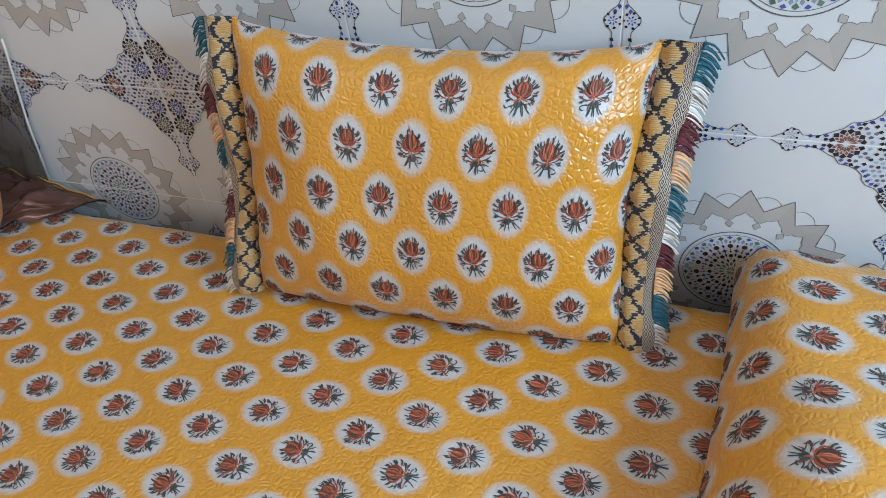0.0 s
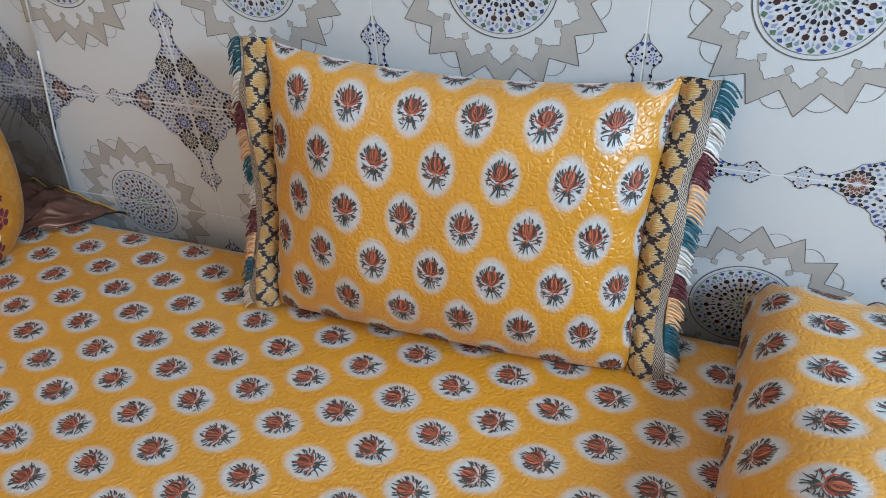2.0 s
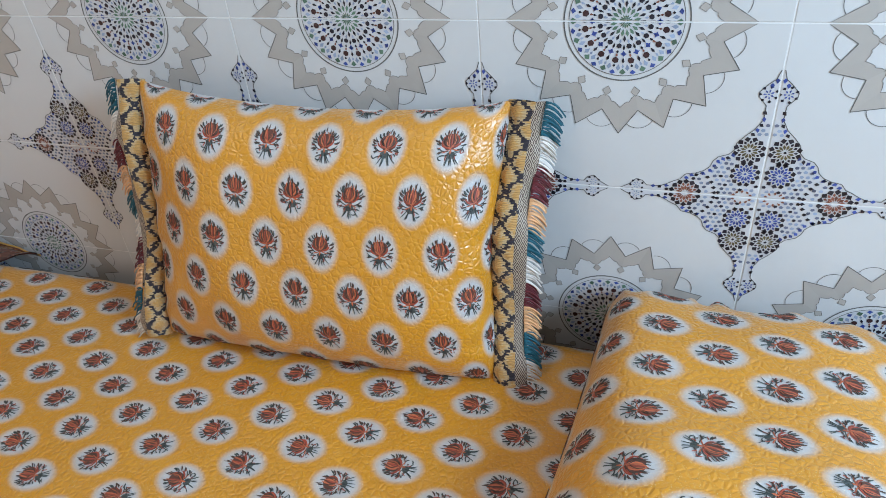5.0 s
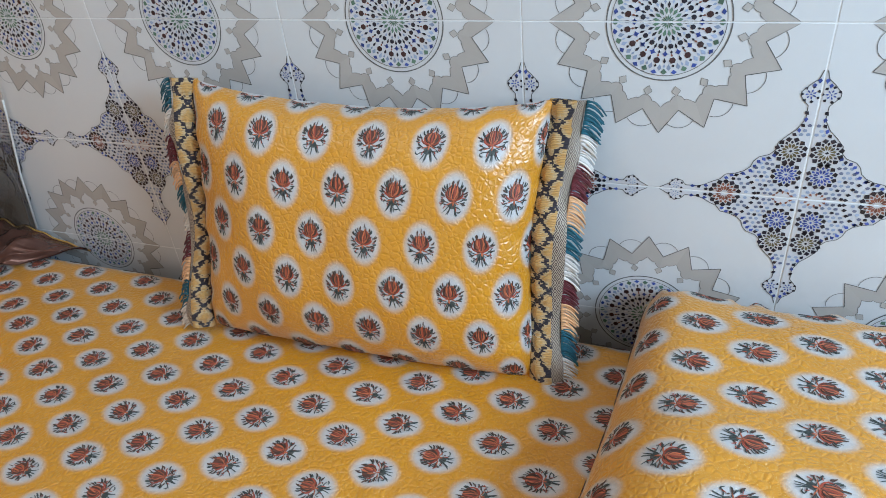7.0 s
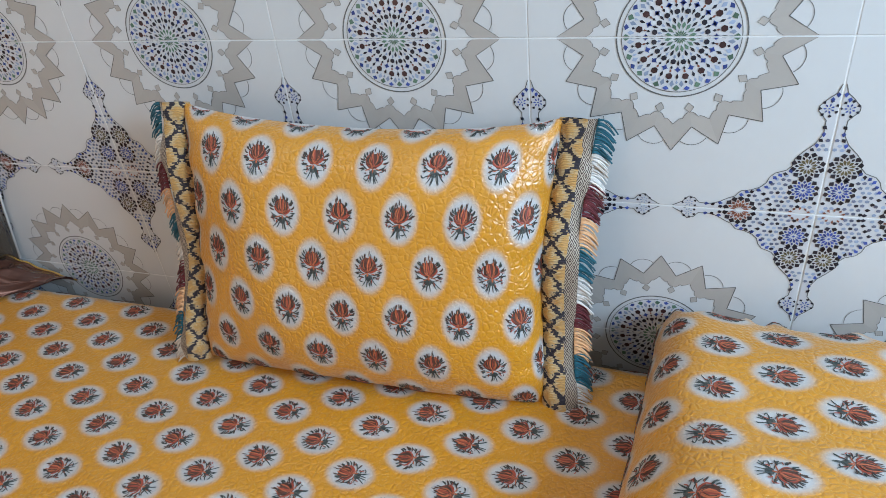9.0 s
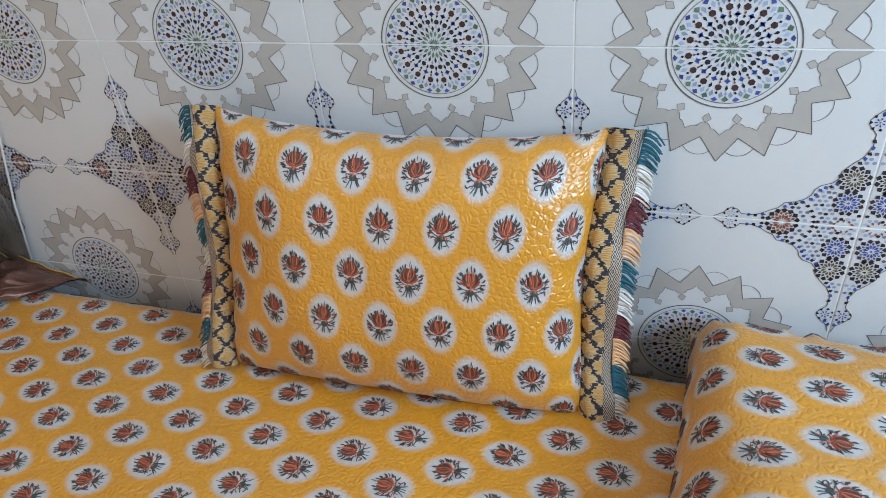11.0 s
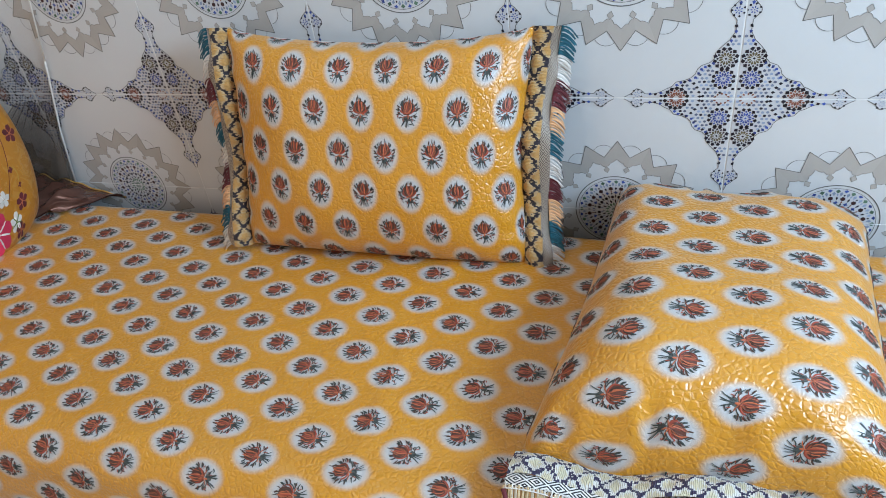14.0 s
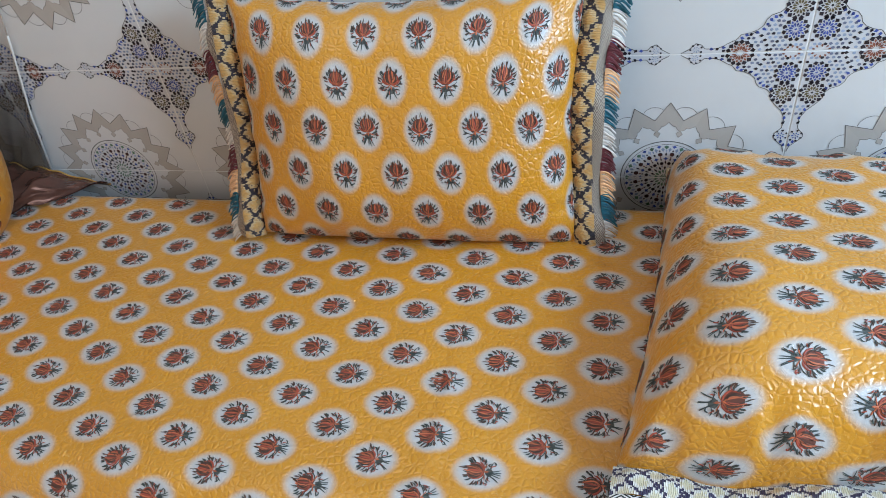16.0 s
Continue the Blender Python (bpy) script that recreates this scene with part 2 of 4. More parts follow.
# ---- building helpers ----
def mesh_of(name, verts, faces, mats, uv=None, fmat=None, smooth=True):
    me = bpy.data.meshes.new(name)
    me.from_pydata([tuple(v) for v in verts], [], faces)
    for m in mats if isinstance(mats, (list, tuple)) else [mats]:
        me.materials.append(m)
    if fmat is not None:
        me.polygons.foreach_set("material_index", fmat)
    if uv is not None:
        layer = me.uv_layers.new(name="UVMap")
        idx = np.empty(len(me.loops), dtype=np.int32)
        me.loops.foreach_get("vertex_index", idx)
        layer.data.foreach_set("uv", np.asarray(uv, dtype=np.float32)[idx].ravel())
    me.polygons.foreach_set("use_smooth", [smooth] * len(me.polygons))
    me.update()
    return me


def part(name, me, parent=None, label=""):
    ob = new(name, me)
    ob.parent = parent
    return tagged(ob, label)


def empty(name, m, label, category, group="", kind=""):
    ob = new(name)
    ob.matrix_world = m
    ob.empty_display_size = 0.1
    return tagged(ob, label, category, group, kind)


def box_data(lo, hi, bevel=0.0):
    bm = bmesh.new()
    bmesh.ops.create_cube(bm, size=1.0)
    for v in bm.verts:
        v.co = Vector([lo[i] if v.co[i] < 0 else hi[i] for i in range(3)])
    if bevel:
        bmesh.ops.bevel(bm, geom=list(bm.edges), offset=bevel, segments=2, profile=0.5, affect="EDGES")
    bm.verts.index_update()
    out = [v.co.copy() for v in bm.verts], [[v.index for v in f.verts] for f in bm.faces]
    bm.free()
    return out


def box(name, lo, hi, mat, parent=None, bevel=0.0, label=""):
    v, f = box_data(lo, hi, bevel)
    return part(name, mesh_of(name, v, f, mat, smooth=False), parent, label)


class Soup:
    """Vertices and faces gathered into one mesh."""

    def __init__(self):
        self.v, self.f, self.m, self.uv = [], [], [], []

    def add(self, verts, faces, mat=0, uv=None):
        n = len(self.v)
        self.v += verts
        self.f += [[i + n for i in f] for f in faces]
        self.m += [mat] * len(faces)
        self.uv += uv if uv is not None else [(0, 0)] * len(verts)

    def tube(self, points, radius, sides=5, mat=0, taper=1.0):
        pts = [Vector(p) for p in points]
        verts, faces = [], []
        for i, p in enumerate(pts):
            d = (pts[min(i + 1, len(pts) - 1)] - pts[max(i - 1, 0)]).normalized()
            side = d.cross(Vector((0.31, 0.2, 0.93))).normalized()
            up = side.cross(d)
            r = radius * (1 + (taper - 1) * i / max(1, len(pts) - 1))
            verts += [p + (side * math.cos(k * math.tau / sides) + up * math.sin(k * math.tau / sides)) * r for k in range(sides)]
        for i in range(len(pts) - 1):
            for k in range(sides):
                a, b = i * sides + k, i * sides + (k + 1) % sides
                faces.append([a, b, b + sides, a + sides])
        faces += [list(range(sides))[::-1], [len(verts) - sides + k for k in range(sides)]]
        self.add(verts, faces, mat)

    def mesh(self, name, mats, uv=False, smooth=True):
        return mesh_of(name, self.v, self.f, mats, self.uv if uv else None, self.m, smooth)


# ---- woven flowers ----
def curve2(a, b, c, n=5):
    """Points of a bent stroke from a over b to c."""
    out = []
    for i in range(n):
        t = i / (n - 1)
        out.append(tuple((1 - t) ** 2 * a[k] + 2 * t * (1 - t) * b[k] + t * t * c[k] for k in (0, 1)))
    return out


def flower_strokes():
    """One bouquet, stems down, in metres: (points, width, colour)."""
    s = [([(0, -0.0045), (0, 0.0005), (0, 0.0060), (0, 0.0115), (0, 0.0155)], 0.0205, 4), ([(-0.001, -0.0065), (0, -0.010), (0.0005, -0.0150)], 0.0125, 5)]
    # the open bloom: nested petals round a heart
    for w, h, k in ((0.0105, 0.0140, 0), (0.0078, 0.0155, 3), (0.0060, 0.0165, 1), (0.0030, 0.0180, 1)):
        for sx in (-1, 1):
            s.append((curve2((0, -0.003), (sx * w * 1.55, 0.002), (sx * w * 0.55, h), 6), 0.0021, k))
    s.append((curve2((0, -0.002), (0.0004, 0.006), (0, 0.0145), 4), 0.0026, 0))
    for sx in (-1, 1):
        s.append((curve2((sx * 0.002, -0.003), (sx * 0.0085, -0.003), (sx * 0.0115, 0.0045), 5), 0.0024, 0))
        s.append((curve2((sx * 0.003, 0.012), (sx * 0.0045, 0.016), (sx * 0.0035, 0.0205), 4), 0.0013, 2))
        s.append((curve2((sx * 0.0065, 0.012), (sx * 0.009, 0.014), (sx * 0.0095, 0.0175), 4), 0.0013, 3))
        s.append((curve2((sx * 0.010, 0.006), (sx * 0.0135, 0.007), (sx * 0.0150, 0.0115), 4), 0.0014, 2))
        s.append((curve2((sx * 0.003, -0.007), (sx * 0.011, -0.006), (sx * 0.0155, 0.001), 5), 0.0014, 2))
        s.append((curve2((sx * 0.001, -0.004), (sx * 0.006, -0.007), (sx * 0.0095, -0.0075), 4), 0.0017, 1))
    s.append((curve2((0, 0.017), (0.0006, 0.020), (0, 0.0245), 4), 0.0012, 3))
    # side bud and curled leaf
    for dx, dy in ((-0.0020, 0.0015), (0.0020, 0.0015), (0, -0.0022), (0, 0.0030)):
        s.append((curve2((-0.0135, -0.0090), (-0.0135 + dx, -0.0090 + dy * 0.6), (-0.0135 + dx * 1.4, -0.0090 + dy * 1.4), 3), 0.0016, 0 if dy > 0 else 3))
    s.append((curve2((-0.0125, -0.010), (-0.006, -0.010), (-0.001, -0.0125), 4), 0.0012, 2))
    s.append((curve2((0.003, -0.0125), (0.008, -0.011), (0.0120, -0.0145), 5), 0.0016, 2))
    s.append((curve2((0.0120, -0.0145), (0.0105, -0.0185), (0.0070, -0.0170), 4), 0.0018, 2))
    # stems
    for x, bend in ((-0.0095, -0.004), (-0.0060, -0.003), (-0.0025, -0.001), (0.0010, 0.0005), (0.0045, 0.002), (0.0078, 0.004)):
        s.append((curve2((x * 0.25, -0.0085), (x * 0.55, -0.0165), (x + bend * 0.2, -0.0245 + abs(x) * 0.25), 5), 0.0013, 2))
    s.append((curve2((0, -0.004), (0, -0.007), (0.0003, -0.010), 3), 0.0030, 1))
    # dark sprigs that fill the outline
    for sx in (-1, 1):
        for i in range(5):
            a = radians(68 - 27 * i)
            r0, r1 = 0.0125, 0.0185 - 0.0012 * (i % 2)
            x0, y0, x1, y1 = r0 * math.cos(a), r0 * math.sin(a) + 0.003, r1 * math.cos(a + 0.16), r1 * math.sin(a + 0.16) + 0.003
            s.append((curve2((sx * x0 * 0.92, y0), (sx * (x0 + x1) * 0.55, (y0 + y1) / 2), (sx * x1, y1), 4), 0.0022, 2 if i % 2 else 3))
        for i in range(4):
            a = radians(40 - 34 * i)
            x0, y0 = 0.0155 * math.cos(a), 0.0165 * math.sin(a) + 0.001
            s.append((curve2((sx * x0 * 0.8, y0 * 0.8), (sx * x0, y0 * 0.85), (sx * x0 * 1.08, y0 + 0.0035), 4), 0.0023, 3 if i % 2 else 2))
            s.append((curve2((sx * x0 * 0.72, y0 * 0.75 - 0.001), (sx * x0 * 0.9, y0 * 0.75 - 0.002), (sx * x0 * 1.0, y0 - 0.0025), 4), 0.0014, 0 if i % 2 else 2))
        s.append((curve2((sx * 0.0015, 0.001), (sx * 0.006, 0.005), (sx * 0.0050, 0.0125), 4), 0.0010, 3))
        s.append((curve2((sx * 0.002, -0.0005), (sx * 0.0095, 0.001), (sx * 0.0085, 0.0095), 4), 0.0010, 3))
    return s


STROKES = flower_strokes()
SILKS = [M_RED, M_ORANGE, M_GREEN, M_DARK, yarn("deep_red_silk", rgb(0.12, 0.035, 0.020), 0.6), yarn("sage_silk", rgb(0.085, 0.085, 0.075), 0.6)]


def sew(soup, surface, cu, cv, ex, ey, mirror, strokes=STROKES, lift=0.0011, scale=1.0, keep=None):
    """Raised stitches of one bouquet on a surface given as place and normal of (u, v)."""
    spin = random.uniform(-0.11, 0.11)
    for rank, (pts, width, k) in enumerate(strokes):
        width *= 0.86
        verts, faces = [], []
        jog, bob, turn = random.uniform(-0.0011, 0.0011), random.uniform(-0.0011, 0.0011), spin + (random.uniform(-0.18, 0.18) if width < 0.005 else 0.0)
        ct, st = math.cos(turn), math.sin(turn)
        pts = [(x * ct - y * st, x * st + y * ct + bob) for x, y in pts]
        n = len(pts)
        for i, (x, y) in enumerate(pts):
            dx, dy = pts[min(i + 1, n - 1)][0] - pts[max(i - 1, 0)][0], pts[min(i + 1, n - 1)][1] - pts[max(i - 1, 0)][1]
            d = math.hypot(dx, dy) or 1.0
            w = width * 0.5 * (0.45 if i in (0, n - 1) else 1.0)
            for e in (-1, 0, 1):
                lx, ly = (x - dy / d * w * e + jog) * scale * mirror, (y + dx / d * w * e) * scale
                u, v = cu + lx * ex[0] + ly * ey[0], cv + lx * ex[1] + ly * ey[1]
                p, nor = surface(u, v)
                if p is None:
                    break
                verts.append(p + nor * ((lift * (0.8 + 0.015 * rank) if e == 0 else lift * (0.4 + 0.01 * rank)) if width < 0.005 else lift * (0.45 if e == 0 else 0.2)))
            if len(verts) != 3 * (i + 1):
                break
        if len(verts) < 3 * n:
            continue
        for i in range(n - 1):
            for e in (0, 1):
                a = 3 * i + e
                faces.append([a, a + 1, a + 4, a + 3])
        soup.add(verts, faces, k)


# ---- the room ----
Z0 = 0.72  # height of the middle line of crosses
TW, TH = 0.40, 0.25
LEFT, RIGHT, FRONT, TOP = -2.4, 2.0, -3.3, 2.7
floor = tagged(box("floor", (LEFT - 0.2, FRONT - 0.2, -0.12), (RIGHT + 0.2, 0.2, 0.0), M_FLOOR), "plain polished stone floor of the room", "floor", kind="structure")
SKY = (-1.28, -1.23, -0.22, -0.47)  # the opening in the ceiling: x0, y0, x1, y1
slab = Soup()
for x0, y0, x1, y1 in ((LEFT - 0.2, FRONT - 0.2, SKY[0], 0.2), (SKY[2], FRONT - 0.2, RIGHT + 0.2, 0.2), (SKY[0], FRONT - 0.2, SKY[2], SKY[1]), (SKY[0], SKY[3], SKY[2], 0.2)):
    slab.add(*box_data((x0, y0, TOP), (x1, y1, TOP + 0.15)))
ceiling = tagged(part("ceiling", slab.mesh("ceiling", [M_CEILING], smooth=False)), "plain white painted ceiling with a skylight opening", "ceiling", kind="structure")
wall_back = tagged(box("wall_back", (LEFT, 0.0007, 0.0), (RIGHT, 0.2, TOP), M_GROUT), "tiled wall with printed mosaic rosettes and crosses", "wall", kind="structure")
wall_left = tagged(box("wall_left", (LEFT - 0.2, FRONT, 0.0), (LEFT, 0.2, TOP), M_PLASTER), "plain cream plastered side wall", "wall", kind="structure")


def wall_with_hole(name, lo, hi, axis, a0, a1, z0, z1, label):
    """A wall built of four blocks round one opening."""
    soup = Soup()
    other = 1 - axis
    for s0, s1, b0, b1 in ((lo[axis], a0, lo[2], hi[2]), (a1, hi[axis], lo[2], hi[2]), (a0, a1, lo[2], z0), (a0, a1, z1, hi[2])):
        if s1 - s0 < 1e-4 or b1 - b0 < 1e-4:
            continue
        p, q = [0, 0, b0], [0, 0, b1]
        p[axis], q[axis], p[other], q[other] = s0, s1, lo[other], hi[other]
        soup.add(*box_data(p, q))
    return tagged(part(name, soup.mesh(name, [M_PLASTER], smooth=False)), label, "wall", kind="structure")


wall_right = wall_with_hole("wall_right", (RIGHT, FRONT, 0), (RIGHT + 0.2, 0.2, TOP), 1, -1.65, -0.75, 1.40, 2.30, "plain cream plastered wall with a window opening")
# unseen wall, its opening added to hold the warm fill lamp
wall_front = wall_with_hole("wall_front", (LEFT, FRONT - 0.2, 0), (RIGHT, FRONT, TOP), 0, -1.9, -0.7, 0.0, 2.1, "plain cream plastered wall with an opening added for a fill lamp")


# ---- wall tiles ----
def fan(points):
    return [list(range(len(points)))]


def inside(p, poly):
    hit = False
    for i in range(len(poly)):
        (x0, y0), (x1, y1) = poly[i - 1], poly[i]
        if (y0 > p[1]) != (y1 > p[1]) and p[0] < (x1 - x0) * (p[1] - y0) / (y1 - y0) + x0:
            hit = not hit
    return hit


INKS = ["sand", "line", "black", "blue", "sky", "pale", "rust", "olive", "green", "umber", "slate"]
LAYER = {"pale": 0.0003, "sand": 0.0003, "line": 0.0006, "sky": 0.0007}


class Print:
    """Flat inked shapes on the face of one tile, x across and z up, facing -y."""

    def __init__(self):
        self.soup = Soup()

    def poly(self, pts, ink, lift=0.0):
        pts = [(max(-0.1985, min(0.1985, x)), max(0.0012, min(0.2488, z))) for x, z in pts]
        area = sum(pts[i - 1][0] * pts[i][1] - pts[i][0] * pts[i - 1][1] for i in range(len(pts)))
        if abs(area) < 2e-7:
            return
        if area < 0:
            pts = pts[::-1]
        y = -(LAYER.get(ink, 0.0009) + lift)
        self.soup.add([Vector((x, y, z)) for x, z in pts], fan(pts), INKS.index(ink))

    def strip(self, pts, width, ink, closed=False):
        n = len(pts)
        for i in range(n if closed else n - 1):
            (x0, z0), (x1, z1) = pts[i], pts[(i + 1) % n]
            d = math.hypot(x1 - x0, z1 - z0) or 1
            ox, oz = -(z1 - z0) / d * width / 2, (x1 - x0) / d * width / 2
            self.poly([(x0 - ox, z0 - oz), (x1 - ox, z1 - oz), (x1 + ox, z1 + oz), (x0 + ox, z0 + oz)], ink)

    def kite(self, c, r, a, length, wide, ink):
        """A small kite pointing outward at angle a on the circle r round c."""
        ca, sa = math.cos(a), math.sin(a)
        q = [(r - length / 2, 0), (r + length * 0.1, -wide / 2), (r + length / 2, 0), (r + length * 0.1, wide / 2)]
        self.poly([(c[0] + u * ca - v * sa, c[1] + u * sa + v * ca) for u, v in q], ink)


def ring(c, r, a0, a1, n):
    return [(c[0] + r * math.cos(a0 + (a1 - a0) * i / n), c[1] + r * math.sin(a0 + (a1 - a0) * i / n)) for i in range(n + 1)]


CROSS_EDGE = [(0.191, 0.0), (0.178, 0.009), (0.169, 0.0185), (0.160, 0.0155), (0.154, 0.0085), (0.136, 0.0085), (0.126, 0.013), (0.116, 0.019), (0.108, 0.0225), (0.101, 0.0315),
              (0.088, 0.034), (0.077, 0.039), (0.070, 0.046), (0.067, 0.055), (0.061, 0.062), (0.048, 0.067), (0.0415, 0.074), (0.040, 0.085), (0.031, 0.096), (0.020, 0.107),
              (0.0120, 0.122), (0.0125, 0.141), (0.0235, 0.154), (0.0235, 0.160), (0.014, 0.171), (0.006, 0.178), (0.0, 0.190)]


def rosette_half(pr, c=(0.0, 0.25)):
    """The lower half of the large rosette round the tile's upper middle."""
    step = math.tau / 16
    tip, notch = 0.160, 0.126
    k0, k1 = -8, 0
    outer = []
    for k in range(k0, k1 + 1):
        a = k * step
        outer.append((c[0] + tip * math.cos(a), c[1] + tip * math.sin(a)))
        if k < k1:
            a += step / 2
            outer.append((c[0] + notch * math.cos(a), c[1] + notch * math.sin(a)))

    def at(r, a):
        return (c[0] + r * math.cos(a), c[1] + r * math.sin(a))

    # the sandy star band, one wedge for each half point, with tulip-shaped cuts on its inner side
    for k in range(k0, k1):
        for side in (0, 1):
            t = (k + side) * step  # direction of the point
            m = (k + 0.5) * step  # direction of the notch
            s = 1 if side == 0 else -1
            inner = [at(r, t + s * step * f) for f, r in ((0.5, 0.1035), (0.44, 0.1045), (0.36, 0.1065), (0.27, 0.1125), (0.20, 0.1120), (0.10, 0.1155), (0.0, 0.1205))]
            pr.poly([at(tip, t), at(notch, m)] + inner, "sand")
            pr.strip(inner[1:], 0.0006, "line")
        m = (k + 0.5) * step
        gem = [at(0.1052, m), at(0.0980, m - 0.062), at(0.0905, m), at(0.0980, m + 0.062)]
        pr.poly(gem, "sand", 0.0001)
        pr.strip(gem, 0.0005, "line", True)
    pr.strip(outer, 0.0011, "line")
    wedge = outer + [c]
    for k in range(k0, k1):  # thin arcs that bridge the notches
        m = (k + 0.5) * step
        mid = at(0.1305, m)
        arc = [(mid[0] + 0.0225 * math.cos(m + f), mid[1] + 0.0225 * math.sin(m + f)) for f in np.linspace(-1.75, 1.75, 25)]
        pr.strip([q for q in arc if not inside(q, wedge)], 0.0008, "line")
    # the round mosaic
    disc = ring(c, 0.0735, -math.pi, 0, 40)
    pr.poly(disc + [c], "pale")
    pr.strip(ring(c, 0.0805, -math.pi, 0, 40), 0.0018, "line")
    pr.strip(ring(c, 0.0740, -math.pi, 0, 40), 0.0009, "line")
    kites = ((0.0055, 0.009, 0.0018, 0, "green"), (0.0150, 0.010, 0.0046, 0.5, "green"), (0.0225, 0.0095, 0.0040, 0, "black"), (0.0265, 0.0060, 0.0034, 0.5, "sky"),
             (0.0345, 0.0085, 0.0034, 0, "black"), (0.0410, 0.0050, 0.0036, 0.5, "black"), (0.0430, 0.0085, 0.0062, 0, "blue"), (0.0430, 0.0040, 0.0095, 0, "blue"),
             (0.0455, 0.0055, 0.0030, 0.5, "rust"), (0.0525, 0.0085, 0.0040, 0, "black"), (0.0605, 0.0060, 0.0034, 0, "sky"), (0.0605, 0.0045, 0.0040, 0.5, "black"),
             (0.0625, 0.0095, 0.0060, 0.25, "sky"), (0.0625, 0.0095, 0.0060, 0.75, "sky"), (0.0680, 0.0085, 0.0090, 0, "green"), (0.0695, 0.0065, 0.0085, 0.5, "blue"))
    for r, length, wide, off, ink in kites:
        for k in range(-8, 1):
            a = (k + off) * step
            if -math.pi - 0.01 <= a <= 0.01:
                pr.kite(c, r, a, length, wide, ink)
    for r, size, ink in ((0.0330, 0.0037, "black"), (0.0530, 0.0046, "umber")):
        for k in range(-8, 0):
            mid = at(r, (k + 0.5) * step)
            pr.poly([(mid[0] + size * math.cos(j * math.tau / 6 + 0.3), mid[1] + size * math.sin(j * math.tau / 6 + 0.3)) for j in range(6)], ink)


def cross_quarter(pr, sx):
    """A quarter of the mosaic cross round the tile's lower left or right corner."""
    def at(x, z):
        return (sx * (0.20 - x), z)

    def cut(x, z):
        return at(max(x, 0.0022), max(z, 0.0016))

    edge = [cut(x, z) for x, z in CROSS_EDGE]
    pr.poly([cut(0, 0)] + edge, "pale")
    pr.strip(edge, 0.0012, "line")
    closed = CROSS_EDGE + [(0.0, 0.0)]
    # (middle, radius, heart, rim, number of points)
    stars = [((0.0225, 0.0375), 0.0180, "blue", "black", 12), ((0.0225, 0.0740), 0.0190, "olive", "black", 12), ((0.0990, 0.0), 0.0205, "rust", "black", 14),
             ((0.0120, 0.157), 0.0110, "blue", "black", 7), ((0.168, 0.0075), 0.0095, "sky", "black", 7)]
    for (x, z), r, ink, rim, n in stars:
        c = at(x, z)
        for k in range(n):
            half = (k + 0.5) * math.tau / n
            if z > 0.0 or math.sin(half) > 0.05:
                pr.kite(c, r * 0.93, half, r * 0.42, r * 0.44, rim)
                pr.kite(c, r * 0.42, half, r * 0.44, r * 0.21, ink)
            if n > 7 and (z > 0.0 or math.sin(k * math.tau / n) > 0.05):
                pr.kite(c, r * 0.70, k * math.tau / n, r * 0.30, r * 0.20, {"blue": "blue", "olive": "black", "rust": "rust"}[ink])
        if z > 0.0:
            pr.kite(c, 0.0, 0.0, r * 0.26, r * 0.22, "black" if ink == "olive" else ink)

    def free(x, z, room=1.14):
        return not any(math.hypot(x - a, z - b) < r * room for (a, b), r, _, _, _ in stars)

    # the bow of dark leaves round the star of each side arm, and the small red ring on the joint
    for k in range(7):
        f = radians(4 + 14 * k)
        x, z = 0.0990 - 0.040 * math.cos(f), 0.040 * math.sin(f)
        if inside((x, z + 0.003), closed) and free(x, z, 1.05):
            pr.kite(at(x, max(z, 0.004)), 0.0, math.atan2(z, sx * math.cos(f)), 0.0074, 0.0056, "black")
    for k in range(5):
        f = radians(15 + 37 * k)
        pr.kite(at(0.0215 + 0.012 * math.cos(f), 0.0015 + 0.0075 * math.sin(f)), 0.0, f, 0.0058, 0.0034, "rust")
    # dark leaves along the rim
    for (x0, z0), (x1, z1) in zip(CROSS_EDGE, CROSS_EDGE[1:]):
        n = max(1, round(math.hypot(x1 - x0, z1 - z0) / 0.0085))
        for i in range(n):
            f = (i + 0.5) / n
            x, z = x0 + (x1 - x0) * f, z0 + (z1 - z0) * f
            d = math.hypot(x, z)
            x, z = x - x / d * 0.0055, z - z / d * 0.0055
            if inside((x, z), closed) and x > 0.004 and z > 0.003 and free(x, z, 1.10):
                pr.kite(at(x, z), 0.0, math.atan2(z, -sx * x) + 0.8 * (i % 2), 0.0074, 0.0056, "black" if i % 3 else "blue")
    rnd = random.Random(5)
    pitch = 0.0080
    for i in range(24):
        for j in range(26):
            x, z = (i + 0.5 * (j % 2)) * pitch + 0.0056, j * pitch * 0.84 + 0.0052
            x, z = x + rnd.uniform(-0.0006, 0.0006), z + rnd.uniform(-0.0006, 0.0006)
            ink, spin = rnd.choice(("sky", "slate", "slate", "black", "sky", "slate", "sky", "slate")), rnd.choice((0.5, 1.2, 2.1, 2.8))
            if not free(x, z, 1.20) or math.hypot(x - 0.0215, z * 1.5) < 0.014 or abs(math.hypot(x - 0.099, z) - 0.040) < 0.005:
                continue
            if all(inside((x + dx, z + dz), closed) for dx, dz in ((0.0085, 0.0), (0, 0.0085), (0.0, -0.0018), (-0.0018, 0))):
                c = at(x, z)
                pr.poly([(c[0] + 0.0031 * math.cos(k * math.tau / 5 + spin), c[1] + 0.0026 * math.sin(k * math.tau / 5 + spin)) for k in range(5)], ink)


def tile_print():
    pr = Print()
    rosette_half(pr)
    for sx in (-1, 1):
        cross_quarter(pr, sx)
    return pr.soup


